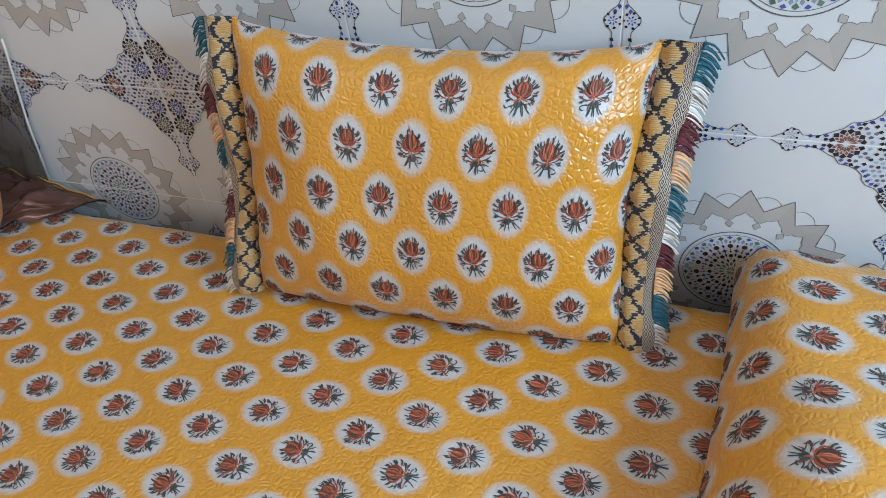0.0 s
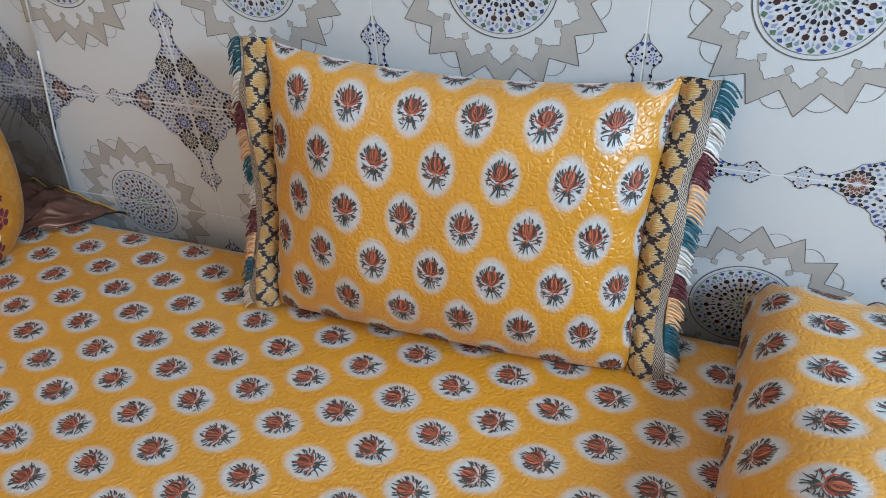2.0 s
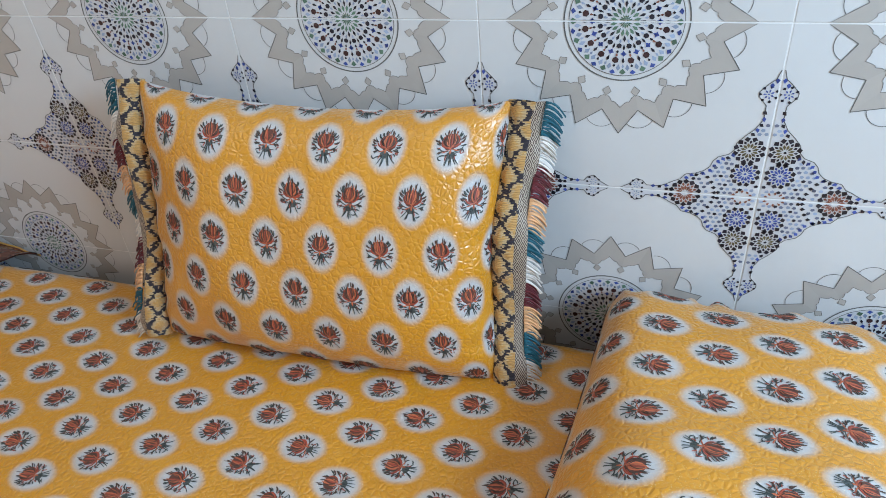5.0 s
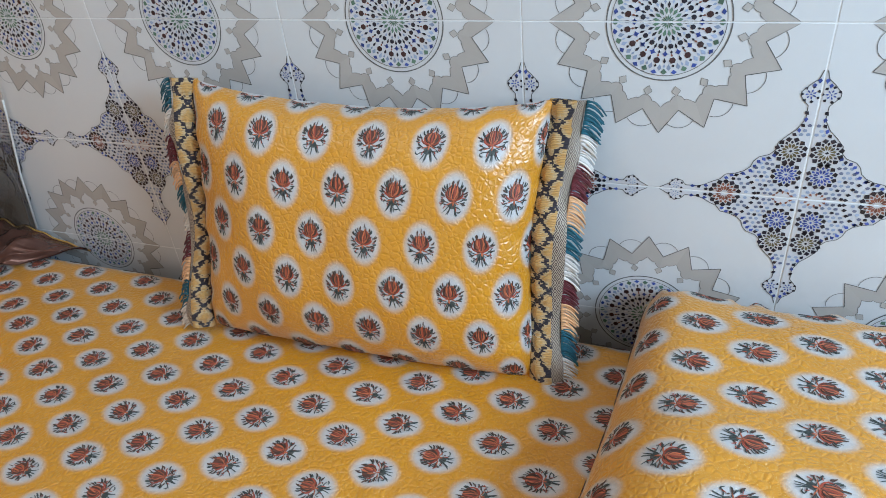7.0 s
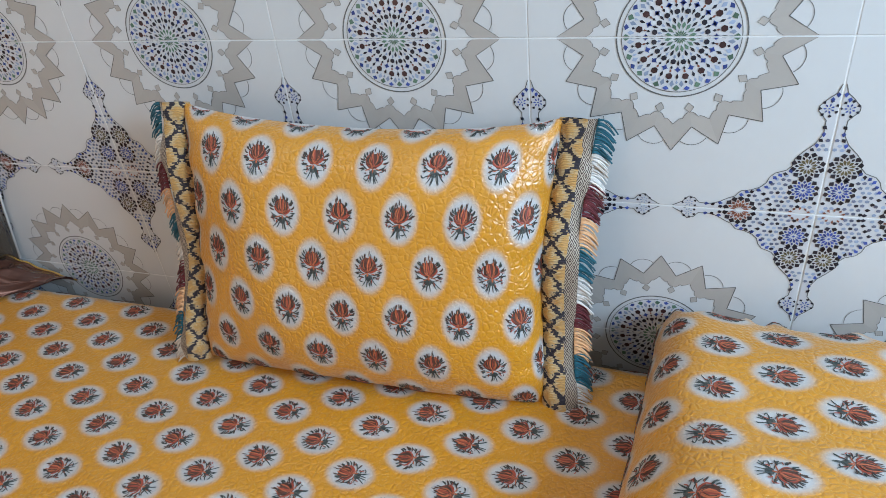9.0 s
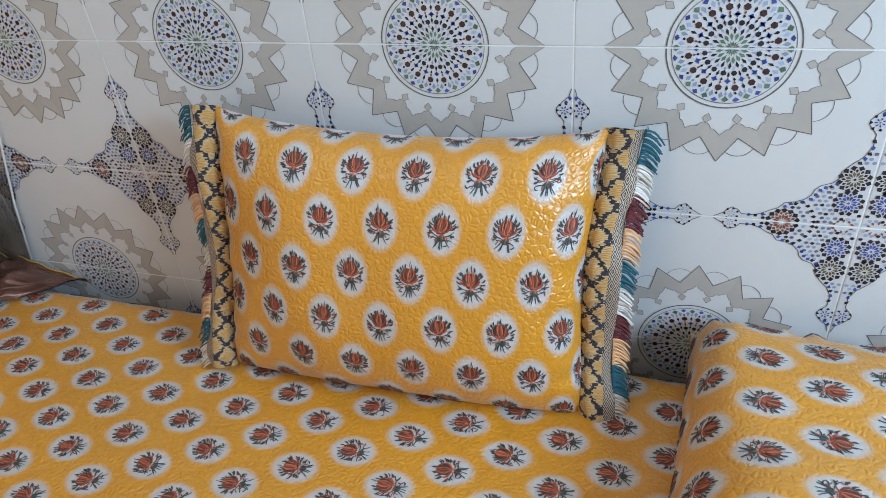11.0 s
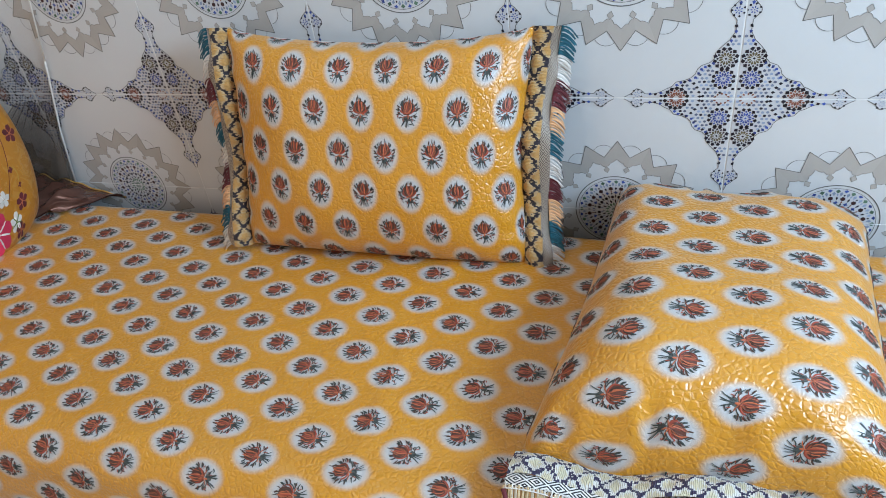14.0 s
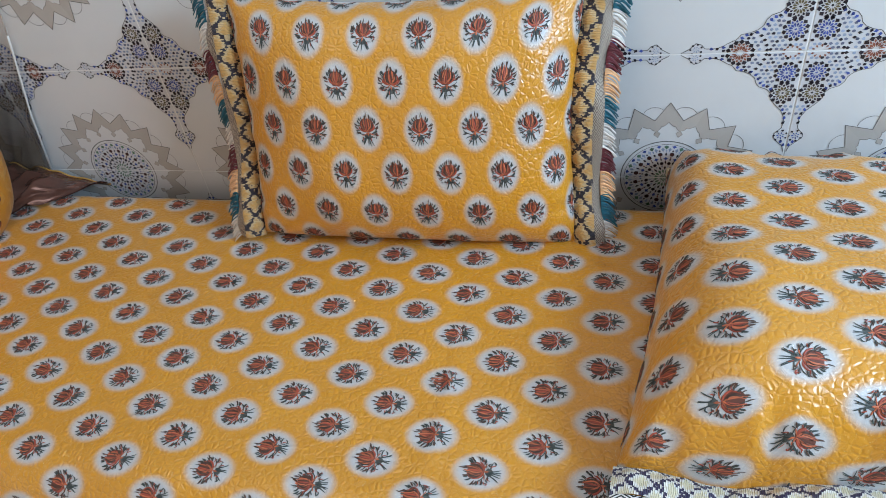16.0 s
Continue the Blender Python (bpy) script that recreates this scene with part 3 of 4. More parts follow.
up_soup = tile_print()
print_mats = [INK[k] for k in INKS]
PRINT_UP = up_soup.mesh("tile_print_up", print_mats, smooth=False)
down = Soup()
down.v, down.f, down.m, down.uv = [Vector((v.x, v.y, TH - v.z)) for v in up_soup.v], [f[::-1] for f in up_soup.f], up_soup.m, up_soup.uv
PRINT_DOWN = down.mesh("tile_print_down", print_mats, smooth=False)
tv, tf = box_data((-TW / 2 + 0.0008, 0.0, 0.0008), (TW / 2 - 0.0008, 0.0050, TH - 0.0008), 0.0007)
TILE = mesh_of("tile", tv, tf, M_TILE, smooth=False)


# ---- the sofa bench ----
SEAT = 0.45
BACK_R, FRONT_R, FLAT0, FLAT1 = 0.045, 0.075, 0.095, 0.695


def seat_place(x, s):
    """Place on the seat cover: x along the bench, s over it from the wall to the front."""
    if s < FLAT0:
        t = (FLAT0 - s) / BACK_R
        if t <= math.pi / 2:
            y, z = -FLAT0 + BACK_R * math.sin(t), SEAT - BACK_R + BACK_R * math.cos(t)
        else:
            y, z = -FLAT0 + BACK_R, SEAT - BACK_R - (t - math.pi / 2) * BACK_R
    elif s > FLAT1:
        t = (s - FLAT1) / FRONT_R
        if t <= math.pi / 2:
            y, z = -FLAT1 - FRONT_R * math.sin(t), SEAT - FRONT_R + FRONT_R * math.cos(t)
        else:
            y, z = -FLAT1 - FRONT_R - 0.01 * math.sin((t - 1.57) * 2), SEAT - FRONT_R - (t - math.pi / 2) * FRONT_R
    else:
        y, z = -s, SEAT + 0.006 * math.sin(math.pi * (s - FLAT0) / (FLAT1 - FLAT0))
    # soft hollows, and the long crease where the cover was folded
    z += 0.005 * noise.noise((x * 3.1, s * 3.7, 0.3)) + 0.0016 * noise.noise((x * 13, s * 11, 1.7))
    c = x + 0.10 + 0.06 * (s - 0.3) + 0.008 * noise.noise((s * 9, 0.2, 4.0))
    z += 0.0045 * math.exp(-((c / 0.008) ** 2)) * (0.4 + 0.6 * abs(math.sin(s * 7 + 1)))
    c = (x + 0.62) - 0.35 * (s - 0.25)
    z += 0.003 * math.exp(-((c / 0.012) ** 2)) * math.exp(-(((s - 0.24) / 0.1) ** 2))
    return Vector((x, y, z))


def with_normal(place, e=0.002):
    """A surface function that also gives the outward normal."""
    def surface(u, v):
        p = place(u, v)
        n = (place(u + e, v) - place(u - e, v)).cross(place(u, v + e) - place(u, v - e))
        return p, n.normalized()
    return surface


def seat_surface(x, s):
    p, n = with_normal(seat_place)(x, s)
    return p, (-n if n.z < 0 or (abs(n.z) < 0.3 and n.y * (s - 0.4) > 0) else n)


X0, X1, S0, S1 = -2.0, 1.96, -0.10, 1.10
bench = empty("sofa_bench", Matrix.Identity(4), "low upholstered wall bench under a golden flowered brocade cover", "sofa")
NX, NS = 300, 120
verts = [seat_place(X0 + (X1 - X0) * i / NX, S0 + (S1 - S0) * j / NS) for j in range(NS + 1) for i in range(NX + 1)]
SEAT_AT, SEAT_AXIS = (-0.425, 0.608), 0.1515
uvs = [((SEAT_AT[1] - (S0 + (S1 - S0) * j / NS)) / CROSS, (SEAT_AT[0] - (X0 + (X1 - X0) * i / NX)) / SEAT_AXIS) for j in range(NS + 1) for i in range(NX + 1)]
faces = [[j * (NX + 1) + i, (j + 1) * (NX + 1) + i, (j + 1) * (NX + 1) + i + 1, j * (NX + 1) + i + 1] for j in range(NS) for i in range(NX)]
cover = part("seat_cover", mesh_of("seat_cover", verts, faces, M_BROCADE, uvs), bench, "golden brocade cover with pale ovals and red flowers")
stitch = Soup()
for half in (0.0, 0.5):
    for i in range(-10, 8):
        for j in range(-6, 8):
            x, s = SEAT_AT[0] + (i + half) * SEAT_AXIS, SEAT_AT[1] - (j + half) * CROSS
            if -1.45 < x < 0.95 and 0.03 < s < 1.0:
                sew(stitch, seat_surface, x, s, (0, -1), (-1, 0), 1 if half else -1, scale=1.16)
tagged(part("embroidery", stitch.mesh("seat_embroidery", SILKS), bench, "rows of small red and green woven bouquets"), kind="stuff")
box("core", (X0 + 0.01, -0.755, 0.12), (X1 - 0.01, -0.075, SEAT - 0.03), plain("foam_ticking", rgb(0.55, 0.42, 0.22), 0.8), bench, 0.03)
box("plinth", (X0 + 0.02, -0.72, 0.0), (X1 - 0.02, -0.06, 0.118), M_WOOD, bench, 0.006, "dark wooden plinth")


# ---- pillows ----
class Pillow:
    """A stuffed pillow: a across, b up, h out of its face."""

    def __init__(self, A, B, front, back, at, seed, sag=(0.05, 0.10, 0.0), droop=0.0, power=(3.0, 3.0), tilt=0.0):
        self.tilt, self.pleats, self.tuck, self.square, self.widen, self.skew = tilt, 0.009, 0.0, 0.0, 0.0, 0.0
        self.A, self.B, self.front, self.back, self.at, self.seed, self.sag, self.droop, self.power = A, B, front, back, at, seed, sag, droop, power

    def place(self, p, q, side=1):
        p, q = max(-1.0, min(1.0, p)), max(-1.0, min(1.0, q))
        a = self.A * p * (1 - self.sag[0] * (1 - q * q))
        b = self.B * q * (1 - (self.sag[1] if q > 0 else self.sag[2]) * (1 - p * p) * abs(q))
        b += 0.006 * abs(p) ** 7 * abs(q) ** 7 * (1 if q > 0 else -0.3)
        a -= self.skew * max(0.0, q + 0.4) / 1.4 * max(0.0, p)
        b += self.widen * max(0.0, q) ** 2
        b += self.tuck * max(0.0, -q) ** 2 * (1 - max(0.0, (p + 0.2) / 1.2) ** 2)  # one long edge is drawn in towards the back
        fat = max(0.0, (1 - abs(p) ** (self.power[0] if p > 0 else self.power[-1])) * (1 - abs(q) ** (self.power[1] + self.square * max(0.0, -p, 0.5 * q)))) ** 0.5
        rim = 1 - fat
        h = (self.front * (1 + self.tilt * p) if side > 0 else -self.back) * fat
        if side > 0:
            h += 0.010 * fat * noise.noise((a * 7 + self.seed, b * 7, 0.5))
            h += 0.010 * fat * rim * noise.noise((a * 21 + self.seed, b * 21, 2.5))
            pleat = math.exp(-(((0.97 - abs(p)) / 0.07) ** 2)) * math.sin(q * 17 + self.seed + 4 * noise.noise((q * 3, self.seed, 1)))
            h += self.pleats * pleat * fat
        h -= self.droop * (abs(p) ** 4 * 0.5 + abs(q) ** 4 * 0.5)
        return Vector((a, b, h))

    def measure_cloth(self):
        """Lengths over the stuffed face, from its middle, along both ways."""
        self.grid = np.linspace(-1, 1, 161)
        self.arcs = []
        for line in ([self.place(t, 0.0) for t in self.grid], [self.place(0.0, t) for t in self.grid]):
            run = np.cumsum([0.0] + [(line[i] - line[i - 1]).length for i in range(1, len(line))])
            self.arcs.append(run - run[80])

    def flat(self, a, b):
        """Place of a point of the cloth, in metres from its middle."""
        return self.place(float(np.interp(a, self.arcs[0], self.grid)), float(np.interp(b, self.arcs[1], self.grid)))

    def surface(self, a, b):
        if not (self.arcs[0][0] + 0.003 < a < self.arcs[0][-1] - 0.003 and self.arcs[1][0] + 0.003 < b < self.arcs[1][-1] - 0.003):
            return None, None
        p, n = with_normal(self.flat, 0.0015)(a, b)
        return p, (n if n.z > 0 else -n)

    def shell(self):
        N, M = 96, 72
        self.measure_cloth()
        soup = Soup()
        for side in (1, -1):
            v, uv = [], []
            for j in range(M + 1):
                for i in range(N + 1):
                    p, q = math.sin((i / N - 0.5) * math.pi) * 0.35 + (2 * i / N - 1) * 0.65, math.sin((j / M - 0.5) * math.pi) * 0.35 + (2 * j / M - 1) * 0.65
                    v.append(self.place(p, q, side))
                    uv.append(((float(np.interp(p, self.grid, self.arcs[0])) - self.at[0]) / self.at[2], (float(np.interp(q, self.grid, self.arcs[1])) - self.at[1]) / self.at[3]))
            f = [[j * (N + 1) + i, j * (N + 1) + i + 1, (j + 1) * (N + 1) + i + 1, (j + 1) * (N + 1) + i][::side] for j in range(M) for i in range(N)]
            soup.add(v, f, 0, uv)
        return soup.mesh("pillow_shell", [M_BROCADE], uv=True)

    def bouquets(self):
        soup = Soup()
        a0, b0, ca, cb = self.at
        for half in (0.0, 0.5):
            for i in range(-8, 9):
                for j in range(-5, 6):
                    a, b = a0 + (i + half) * ca, b0 + (j + half) * cb
                    if abs(a) < self.A + 0.12 and abs(b) < self.B + 0.10:
                        sew(soup, self.surface, a, b, (1, 0), (0, cb / AXIS), 1 if half else -1, scale=1.16)
        return soup.mesh("pillow_embroidery", SILKS)

    def end(self, side, t):
        """Place on the seam of one short end, t from -1 (bottom) to 1."""
        return self.place(side, t)


def ribbon(path, out, up, width, mat, lump, pitch, wave=0.0, across=8, thick=0.004):
    """A stuffed ribbon along a path: out is its width's way, up its face's; it has a front and a back."""
    n = len(path)
    soup = Soup()
    for face in (1, -1):
        v, uv, s = [], [], 0.0
        for i, p in enumerate(path):
            if i:
                s += (path[i] - path[i - 1]).length
            for k in range(across + 1):
                w = k / across
                rise = thick * math.sin(math.pi * w) ** 0.6
                tri = min(abs(((s / pitch + w) % 1) - 0.5), abs(((s / pitch - w) % 1) - 0.5)) * 1.6
                h = face * (rise + (lump * (tri - 0.2) * math.sin(math.pi * w) if face > 0 else 0.0)) + wave * w * math.sin(s * 38 + 1.3 * math.sin(s * 17))
                v.append(p + out(i) * (w * width) + up(i) * h)
                uv.append((s, w * width))
        f = [[i * (across + 1) + k, i * (across + 1) + k + 1, (i + 1) * (across + 1) + k + 1, (i + 1) * (across + 1) + k][::-face] for i in range(n - 1) for k in range(across)]
        soup.add(v, f, 0, uv)
    return soup.mesh("ribbon", [mat], uv=True)


def strands(path, out, length, radius, mat, sag, spread, count, rnd, kink=0.2):
    """A bunch of yarn ends from a stretch of path."""
    soup = Soup()
    for k in range(count):
        t = (k + rnd.uniform(0.1, 0.9)) / count * (len(path) - 1)
        i = min(int(t), len(path) - 2)
        p = path[i].lerp(path[i + 1], t - i)
        d = (out + Vector([rnd.uniform(-spread, spread) for _ in range(3)])).normalized()
        ln = length * rnd.uniform(0.78, 1.08)
        bend = Vector([rnd.uniform(-kink, kink) * ln for _ in range(3)])
        pts = [p + d * (ln * j / 4) + sag * ((j / 4) ** 2) * ln + bend * math.sin(j / 4 * 3.1) * 0.4 for j in range(5)]
        soup.tube(pts, radius * rnd.uniform(0.8, 1.15), 4, 0, 0.8)
    return soup.mesh("yarn_bunch", [mat])


def build_pillow(name, pil, m, label):
    ob = empty(name, m, label, "pillow", "brocade pillows")
    me = pil.shell()
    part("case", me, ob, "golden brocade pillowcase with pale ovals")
    tagged(part("embroidery", pil.bouquets(), ob, "small red and green woven bouquets"), kind="stuff")
    return ob


def frame_from(c, a, b):
    a = Vector(a).normalized()
    b = (Vector(b) - a * Vector(b).dot(a)).normalized()
    n = a.cross(b)
    return Matrix(((a.x, b.x, n.x, c[0]), (a.y, b.y, n.y, c[1]), (a.z, b.z, n.z, c[2]), (0, 0, 0, 1)))


# the pillow that leans on the tiles
lean = Pillow(0.302, 0.220, 0.098, 0.045, (0.047, 0.162, 0.0885, 0.151), 3.1)
lean_m = frame_from((-0.249, -0.122, Z0 - 0.053), (0.68, 0.03, -0.022), (0.0275, 0.12, 0.414))
leaning = build_pillow("throw_pillow", lean, lean_m, "golden brocade pillow with braided ends and tasselled fringe leaning on tiles")
rnd = random.Random(11)
down_local = lean_m.to_3x3().inverted() @ Vector((0, 0, -1))
for side in (-1, 1):
    N = 80
    path = []
    for i in range(N + 1):
        t = -1 + 2 * i / N
        p = lean.end(side, t)
        p.z += 0.010 * math.sin(t * 5 + side)
        p.x -= side * 0.006
        path.append(p)
    o = Vector((side * 0.86, 0.0, 0.30 if side > 0 else 0.72)).normalized()
    u = Vector((-o.z * side, 0.0, o.x * side)).normalized()
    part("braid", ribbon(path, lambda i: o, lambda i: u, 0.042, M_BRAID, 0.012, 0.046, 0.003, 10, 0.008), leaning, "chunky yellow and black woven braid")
    path2 = [p + o * 0.040 for p in path]
    o2 = Vector((side * 0.80, 0.0, -0.55)).normalized()
    u2 = Vector((side * 0.55, 0.0, 0.80)).normalized()
    part("tape", ribbon(path2, lambda i: o2, lambda i: u2, 0.020, M_TAPE, 0.0, 0.006, 0.005, 5, 0.0015), leaning, "narrow bronze woven tape")
    path3 = [p + o2 * 0.018 for p in path2]
    colours = [M_TEAL, M_WHITE, M_WINE, M_PEACH]
    blocks = 10
    for k in range(blocks):
        hi = N - k * N // blocks
        lo = N - (k + 1) * N // blocks
        part("tassel", strands(path3[lo:hi + 1], Vector((side * 0.95, 0.0, -0.25)), 0.026, 0.0014, colours[k % 4], down_local * 0.7, 0.2, 26, rnd), leaning, ("teal", "white", "wine red", "peach")[k % 4] + " yarn fringe")

# the pillow that lies on the seat
flat = Pillow(0.330, 0.205, 0.129, 0.030, (0.137, -0.012, 0.0925, 0.152), 8.4, (0.02, 0.03, 0.03), 0.012, (5.0, 3.0, 9.0), 0.27)
flat.tuck, flat.square, flat.widen, flat.skew = 0.018, 5.0, 0.052, 0.05
flat.pleats = 0.018
flat_m = frame_from((0.36, -0.345, Z0 - 0.232), (-0.094, -0.9956, 0.0), (0.9956, -0.094, 0.0))
lying = build_pillow("throw_pillow", flat, flat_m, "golden brocade pillow with long fringe lying flat on the bench")
for side in (-1, 1):
    N = 90
    path = []
    for i in range(N + 1):
        t = -1 + 2 * i / N
        p = flat.end(side, t) + Vector((-side * 0.004, 0.0, 0.010))
        p.z += 0.008 * math.sin(t * 6 + 0.6)
        path.append(p)
    o = Vector((side * 0.90, 0.0, 0.22)).normalized()
    u = Vector((-side * 0.22, 0.0, 0.97)).normalized()
    if side < 0:
        o, u = Vector((-0.15, 0.0, -0.98)).normalized(), Vector((-0.98, 0.0, 0.15)).normalized()
    wide = 0.046 if side > 0 else 0.018
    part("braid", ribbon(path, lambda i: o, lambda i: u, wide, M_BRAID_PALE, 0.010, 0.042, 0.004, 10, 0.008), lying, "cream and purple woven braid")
    if side < 0:
        continue
    path2 = [p + o * (wide - 0.002) for p in path]
    o2 = Vector((0.86, 0.0, -0.30)).normalized()
    u2 = Vector((0.30, 0.0, 0.90)).normalized()
    part("tape", ribbon(path2, lambda i: o2, lambda i: u2, 0.018, M_TAPE_BW, 0.0, 0.028, 0.003, 6, 0.0015), lying, "black and white diamond tape")
    path3 = [p + o2 * 0.0175 for p in path2]
    dots = Soup()
    for i in range(0, N * 2):
        t = i / (N * 2) * N
        k = min(int(t), N - 1)
        p = path3[k].lerp(path3[k + 1], t - k)
        if i % 2:
            dots.tube([p + u2 * 0.0015 - o2 * 0.003, p + u2 * 0.0022, p + u2 * 0.0005 + o2 * 0.003], 0.0011, 4)
    dots.tube([p + u2 * 0.001 - o2 * 0.0035 for p in path3], 0.0008, 4)
    dots.tube([p + u2 * 0.001 + o2 * 0.003 for p in path3], 0.0010, 4)
    part("edging", dots.mesh("edging", [M_WHITE]), lying, "dotted white stitched edging")

    def cord_at(t, d):
        """A cord's place d metres out from the tape: along the seat, then over its rounded front."""
        k = min(int(t), N - 1)
        w = flat_m @ path3[k].lerp(path3[k + 1], t - k)
        s = -w.y + d
        fall = min(1.0, d / 0.03)
        p, n = seat_surface(w.x - 0.05 * d, max(s, 0.02))
        hung = Vector((p.x, p.y, p.z)) + n * 0.006
        start = w + Vector((0, -d, -0.2 * d))
        return flat_m.inverted() @ start.lerp(hung, fall)

    cords = Soup()
    for i in range(170):
        t = (i + rnd.uniform(-0.45, 0.45)) / 170 * N
        t = max(0.0, min(N - 0.01, t))
        ln = rnd.uniform(0.13, 0.15)
        sway = rnd.uniform(-2.2, 2.2)
        cords.tube([cord_at(max(0, min(N - 0.01, t + sway * (k / 13) ** 2)), ln * k / 13) + Vector((0, 0, rnd.uniform(0, 0.004) + 0.0006 * math.sin(k * 2.4))) for k in range(14)], 0.0014 * rnd.uniform(0.8, 1.25), 5, rnd.choice((0, 0, 1, 1, 2)))
    tagged(part("fringe", cords.mesh("fringe", [M_CREAM, yarn("ivory_cord", rgb(0.56, 0.46, 0.32), 0.6, 0.35), yarn("amber_cord", rgb(0.42, 0.20, 0.06), 0.6, 0.5)]), lying, "long cream and gold twisted cords"), kind="stuff")
    zig = Soup()
    pts = []
    teeth = 7
    for k in range(teeth * 2 + 1):
        for j in range(5):
            f = (k + j / 5) / (teeth * 2)
            if f <= 1:
                g = (k + j / 5) % 2
                pts.append(cord_at(min(N - 0.01, f * N), 0.004 + 0.046 * (g if g < 1 else 2 - g)) + Vector((0, 0, 0.0055)))
    zig.tube(pts, 0.0034, 6)
    part("zigzag", zig.mesh("zigzag", [M_WINE]), lying, "wine red zigzag thread across the fringe")


# ---- the round cushion in the corner ----
class Puff(Pillow):
    def place(self, p, q, side=1):
        p, q = max(-1.0, min(1.0, p)), max(-1.0, min(1.0, q))
        # square to rounded outline
        x, y = p * math.sqrt(1 - 0.40 * q * q), q * math.sqrt(1 - 0.40 * p * p)
        fat = max(0.0, (1 - abs(p) ** 2.4) * (1 - abs(q) ** 2.4)) ** 0.5
        h = (self.front if side > 0 else -self.back) * fat
        h += 0.012 * fat * noise.noise((p * 3 + self.seed, q * 3, 0.7)) * side
        return Vector((x * self.A, y * self.B, h))


puff = Puff(0.30, 0.30, 0.085, 0.07, (0, 0, 1, 1), 5.5)
puff_m = frame_from((-1.265, -0.37, Z0 - 0.016), (0.10, 0.99, 0.0), (-0.20, 0.0, 0.97))
cushion = empty("round_cushion", puff_m, "orange-gold silk cushion with pink and green embroidered flowers in the corner", "cushion")
cme = puff.shell()
cme.materials.clear()
cme.materials.append(M_CUSHION)
part("case", cme, cushion)


def big_flower(r, petals, k_out, k_in):
    s = []
    for i in range(petals):
        a = i * math.tau / petals
        ca, sa = math.cos(a), math.sin(a)
        s.append(([(ca * r * 0.15, sa * r * 0.15), (ca * r * 0.5, sa * r * 0.5), (ca * r * 0.8, sa * r * 0.8), (ca * r, sa * r)], r * 0.75, k_out))
    for i in range(petals):
        a = (i + 0.5) * math.tau / petals
        s.append((curve2((0, 0), (math.cos(a) * r * 0.4, math.sin(a) * r * 0.3), (math.cos(a) * r * 0.8, math.sin(a) * r * 0.8), 4), r * 0.14, k_in))
    return s


deco = Soup()
blooms = [(0.245, 0.020, 0.030, 6, 1, 3), (0.262, -0.048, 0.024, 5, 2, 3), (0.205, -0.205, 0.022, 5, 2, 3), (0.175, -0.262, 0.021, 5, 2, 3), (0.095, -0.225, 0.050, 7, 0, 4),
          (0.165, -0.235, 0.024, 5, 4, 1), (0.150, -0.165, 0.020, 5, 4, 4), (0.175, 0.035, 0.011, 5, 0, 2), (0.205, -0.120, 0.008, 4, 2, 2), (0.150, 0.020, 0.014, 5, 4, 4),
          (-0.10, 0.12, 0.045, 7, 0, 4), (0.02, 0.10, 0.034, 6, 1, 3), (-0.05, -0.05, 0.034, 6, 2, 3), (0.215, -0.165, 0.007, 4, 2, 2)]
for a, b, r, n, ko, ki in blooms:
    sew(deco, puff.surface, a, b, (1, 0), (0, 1), 1, big_flower(r, n, ko, ki), 0.0018)
for i in range(14):
    a, b = -0.15 + 0.028 * i, -0.16 + 0.024 * ((i * 5) % 13)
    sew(deco, puff.surface, a, b, (1, 0), (0, 1), 1, [(curve2((0, 0), (0.015, 0.02), (0.004, 0.045), 6), 0.004, 5)], 0.0012)
seam = [((0.232 - 0.05 * (k / 12 - 0.45) ** 2 * 4, 0.19 - 0.36 * k / 12)) for k in range(13)]
sew(deco, puff.surface, 0, 0, (1, 0), (0, 1), 1, [(seam, 0.0025, 2)], 0.0016)
tagged(part("embroidery", deco.mesh("cushion_embroidery", [M_PINK, M_LEAF, M_WINE, M_ORANGE, M_WHITE, M_HEM]), cushion, "pink, green and maroon silk flowers"), kind="stuff")


# ---- brown satin cloth in the corner ----
def cloth_place(u, v):
    """u along the wall, v from the hem on the seat up and back to the wall."""
    x = -1.51 + 0.455 * u
    ridge = 1 - 2 * abs(noise.noise((u * 5.5, v * 2.4, 3.3)))
    fold = ridge * 0.55 + 0.12 * noise.noise((u * 13, v * 5, 8.3)) - 0.2
    tall = 0.058 * max(0.0, 1 - max(0.0, (u - 0.40) / 0.55)) ** 0.9
    back = 0.60 + 0.40 * math.exp(-(((v - 0.45) / 0.30) ** 2))
    y = -0.008 - (0.035 + 0.40 * (1 - u) - 0.03 * fold) * (1 - v)
    z = SEAT + 0.010 + tall * math.sin(min(1.0, v * 1.6) * math.pi * 0.5) * back + (0.040 * fold + 0.002 * (1 - 2 * abs(noise.noise((u * 23, v * 11, 1.1))))) * (tall / 0.058) * (1.05 - 0.7 * v)
    z += (0.014 * math.sin(u * 24 + v * 3 + 2 * ridge) * (1 - 0.5 * v) + 0.006 * math.sin(u * 51 + 1.0) * v) * tall / 0.058
    return Vector((x + 0.012 * noise.noise((u * 9, v * 9, 5.5)), min(y, -0.006), max(z, SEAT + 0.006 + 0.002 * ridge) - 0.028 * max(0.0, (u - 0.6) / 0.4) * v * v))


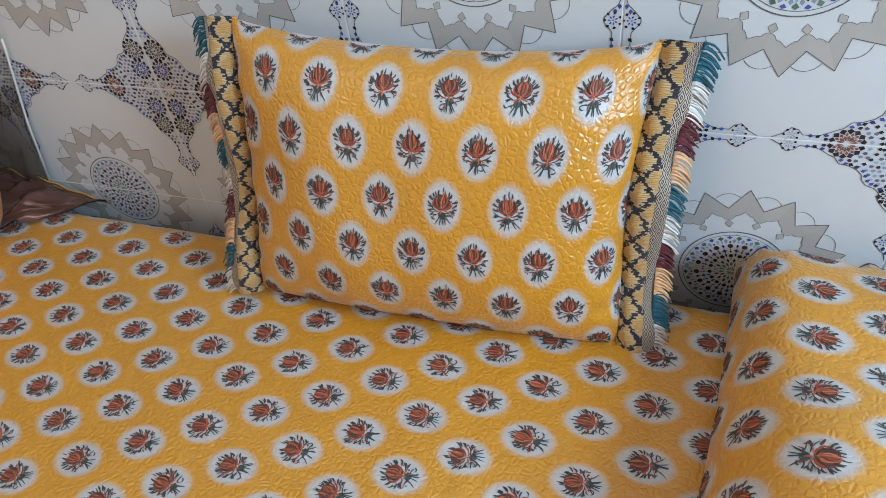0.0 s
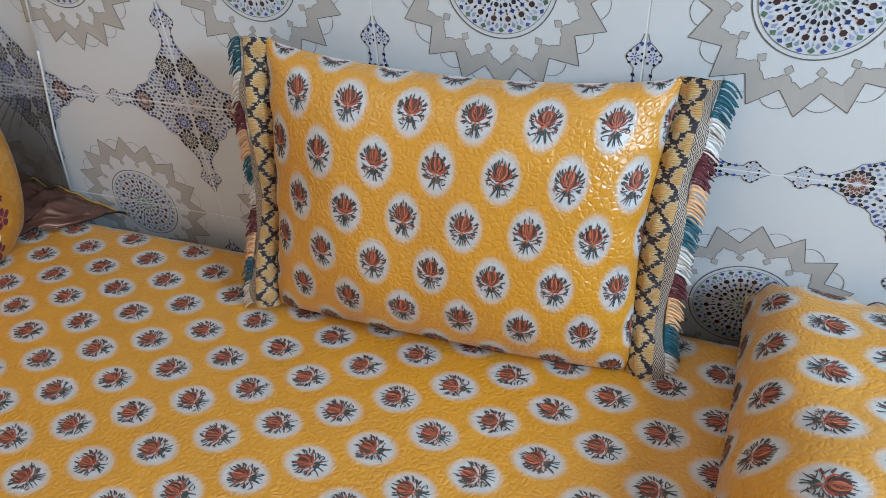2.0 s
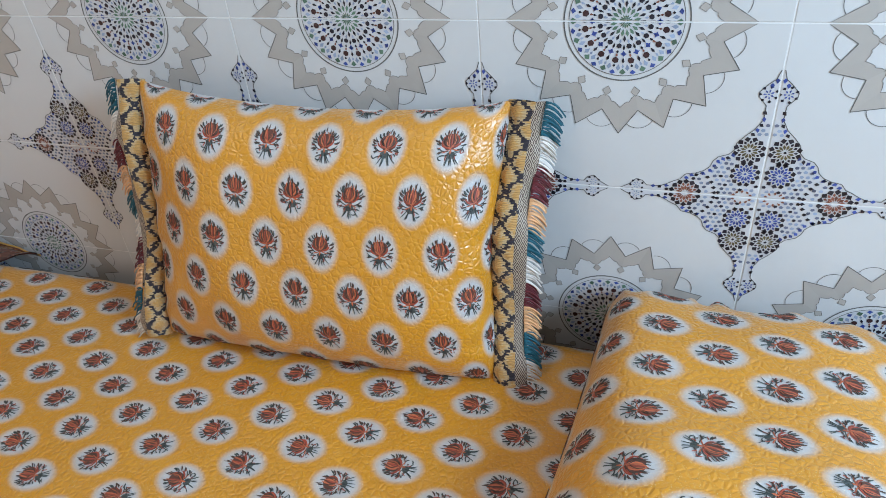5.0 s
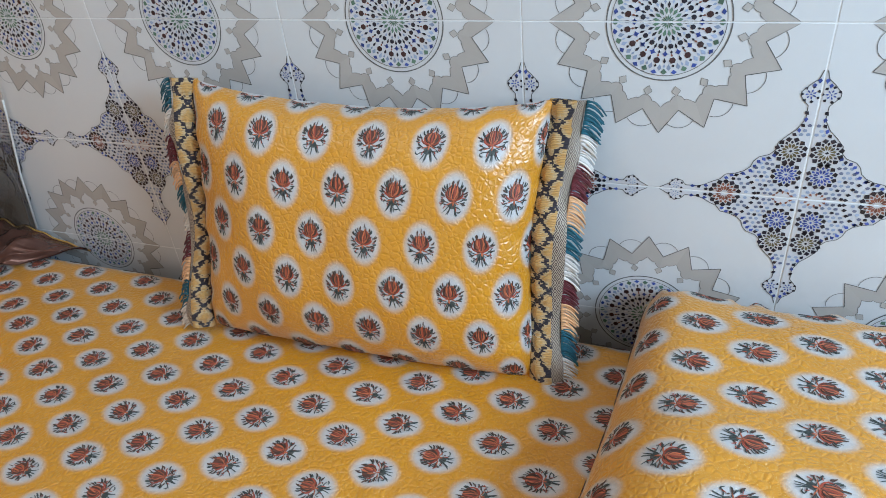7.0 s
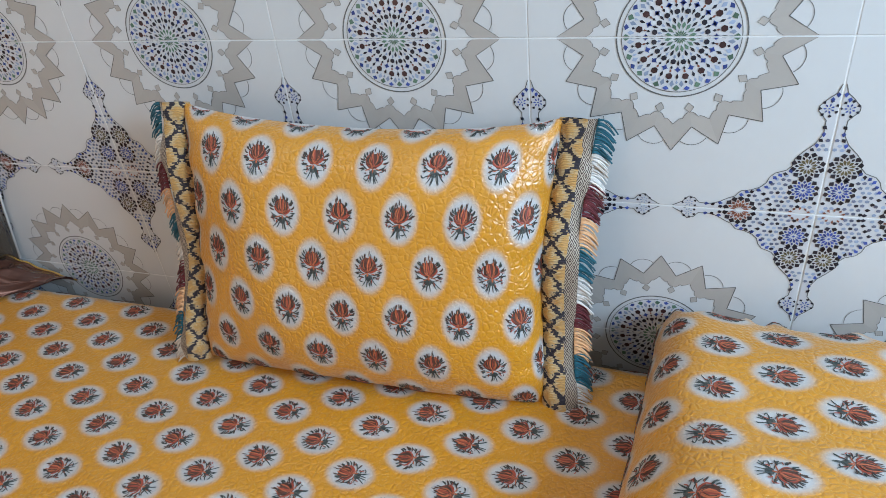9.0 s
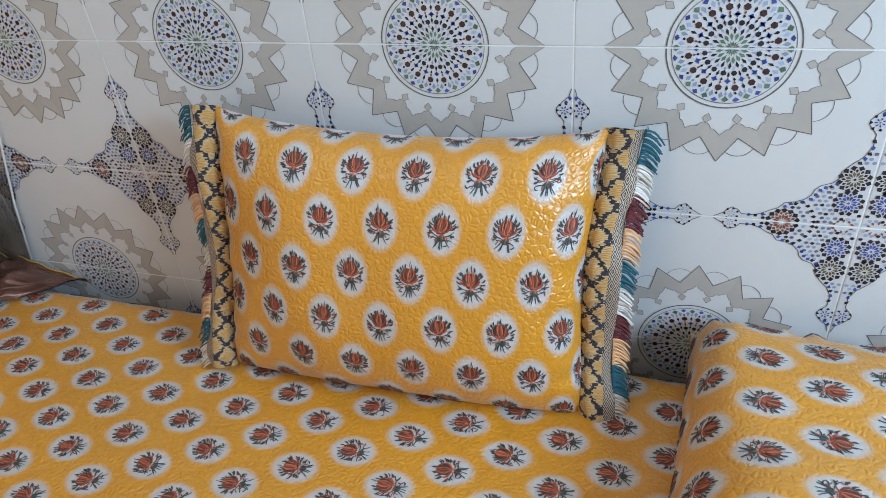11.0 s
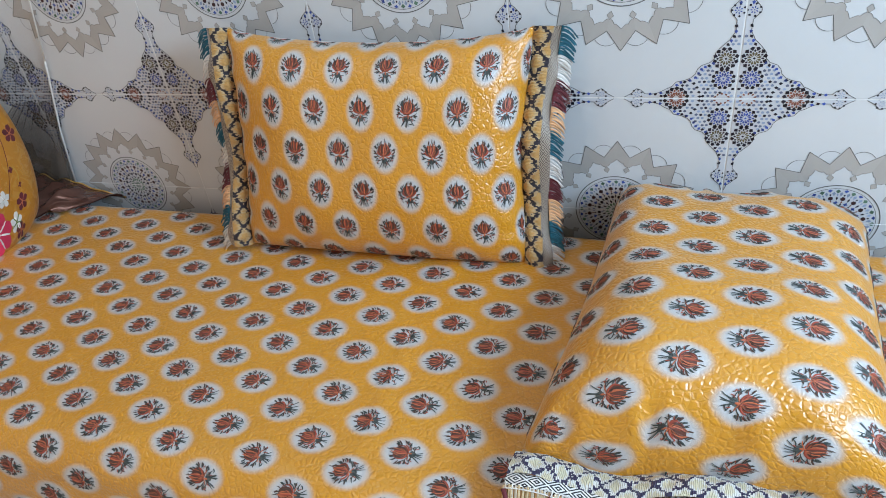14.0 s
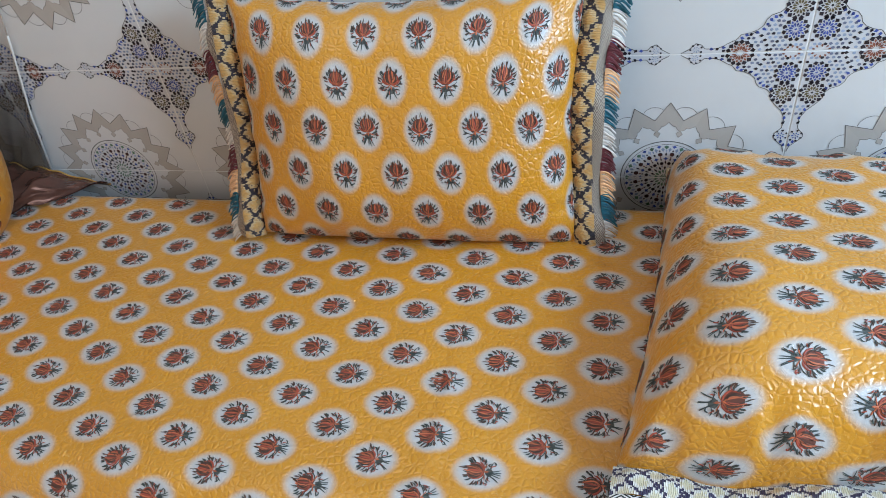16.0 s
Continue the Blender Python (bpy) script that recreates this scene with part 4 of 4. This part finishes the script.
NU, NV = 110, 60
cv = [cloth_place(i / NU, j / NV) for j in range(NV + 1) for i in range(NU + 1)]
cv += [p - Vector((0, 0.0, 0.003)) for p in cv]
cf = []
half_n = (NU + 1) * (NV + 1)
for j in range(NV):
    for i in range(NU):
        q = [j * (NU + 1) + i, j * (NU + 1) + i + 1, (j + 1) * (NU + 1) + i + 1, (j + 1) * (NU + 1) + i]
        cf += [q, [k + half_n for k in q[::-1]]]
cloth = tagged(part("satin_cloth", mesh_of("satin_cloth", cv, cf, M_BROWN)), "crumpled shiny brown satin cloth heaped between cushion and wall", "cloth")
hem = Soup()
hem.tube([cloth_place(0.45 + 0.55 * k / 60, 0.97) + Vector((0, -0.001, 0.002)) for k in range(61)], 0.0018, 6)
part("hem", hem.mesh("hem", [M_HEM]), cloth, "gold stitched hem")

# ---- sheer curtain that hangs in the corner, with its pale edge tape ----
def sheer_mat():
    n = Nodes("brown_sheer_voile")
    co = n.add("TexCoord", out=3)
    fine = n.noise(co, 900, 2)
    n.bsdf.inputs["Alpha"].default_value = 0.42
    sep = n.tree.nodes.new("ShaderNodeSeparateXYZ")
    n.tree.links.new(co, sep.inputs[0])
    foot_shade = n.ramp(sep.outputs[2], Z0 + 0.20, Z0 - 0.22, 0.03, 0.50)  # denser towards its foot, to put the corner's shade into the voile
    n.put(n.bsdf.inputs["Alpha"], n.math("MULTIPLY", foot_shade, n.ramp(n.noise(co, 9, 3), 0.2, 0.8, 0.75, 1.1)))
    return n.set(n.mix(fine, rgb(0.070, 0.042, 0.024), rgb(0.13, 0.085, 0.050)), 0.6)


EDGE = [(-0.97, Z0 + 0.62), (-1.071, Z0 + 0.225), (-1.117, Z0 + 0.053), (-1.163, Z0 - 0.097), (-1.195, Z0 - 0.245)]


def edge_x(z):
    return float(np.interp(z, [p[1] for p in EDGE][::-1], [p[0] for p in EDGE][::-1]))


def sheet(soup, top, wide_top, wide_low, depth, waves):
    n, m = 70, 50
    v = []
    for j in range(m + 1):
        z = Z0 - 0.245 + (top - Z0 + 0.245) * j / m
        wide = wide_low + (wide_top - wide_low) * j / m
        for i in range(n + 1):
            t = i / n
            v.append(Vector((edge_x(z) - wide * t, -0.010 - depth - 0.010 * (1 - math.cos(t * waves * math.tau)) * (0.4 + 0.6 * t) - 0.05 * t * t * (1 - j / m), z)))
    soup.add(v, [[j * (n + 1) + i, j * (n + 1) + i + 1, (j + 1) * (n + 1) + i + 1, (j + 1) * (n + 1) + i] for j in range(m) for i in range(n)])


curtain = empty("sheer_curtain", Matrix.Translation((-1.2, -0.01, SEAT + 0.02)), "thin brown voile curtain with white edge tape in the corner, foot darkened as shade", "curtain")
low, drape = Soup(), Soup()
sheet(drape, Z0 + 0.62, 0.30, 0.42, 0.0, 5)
# a second low sheet deepens the shade painted by the voile
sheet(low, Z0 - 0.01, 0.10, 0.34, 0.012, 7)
tape = Soup()
tape.tube([Vector((x, -0.0085, z)) for x, z in EDGE[:2] + [(-1.108, Z0 + 0.085)]], 0.0016, 6)
tape.tube([Vector((x, -0.0085, z)) for x, z in [(-1.108, Z0 + 0.085)] + EDGE[2:]], 0.0022, 8)
for nm, me, lab in (("drape", drape.mesh("drape", [sheer_mat()]), "see-through brown voile"), ("fold", low.mesh("fold", [bpy.data.materials["brown_sheer_voile"]]), "second lower sheet of voile that deepens the painted shade"), ("edge_tape", tape.mesh("edge_tape", [M_CORD]), "narrow white edge tape")):
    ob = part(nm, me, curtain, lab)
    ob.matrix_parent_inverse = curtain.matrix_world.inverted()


# ---- wall tiles, laid ----
for row in range(-2, 3):
    for col in range(-6, 5):
        x = 0.2 + col * TW
        z = Z0 + row * TH
        t = new("tile", TILE)
        t.parent = wall_back
        t.location = (x, 0.0, z)
        t.rotation_euler = (random.uniform(-0.0012, 0.0012), 0, random.uniform(-0.0012, 0.0012))
        p = new("printed_decor", PRINT_UP if row % 2 == 0 else PRINT_DOWN)
        p.parent = t
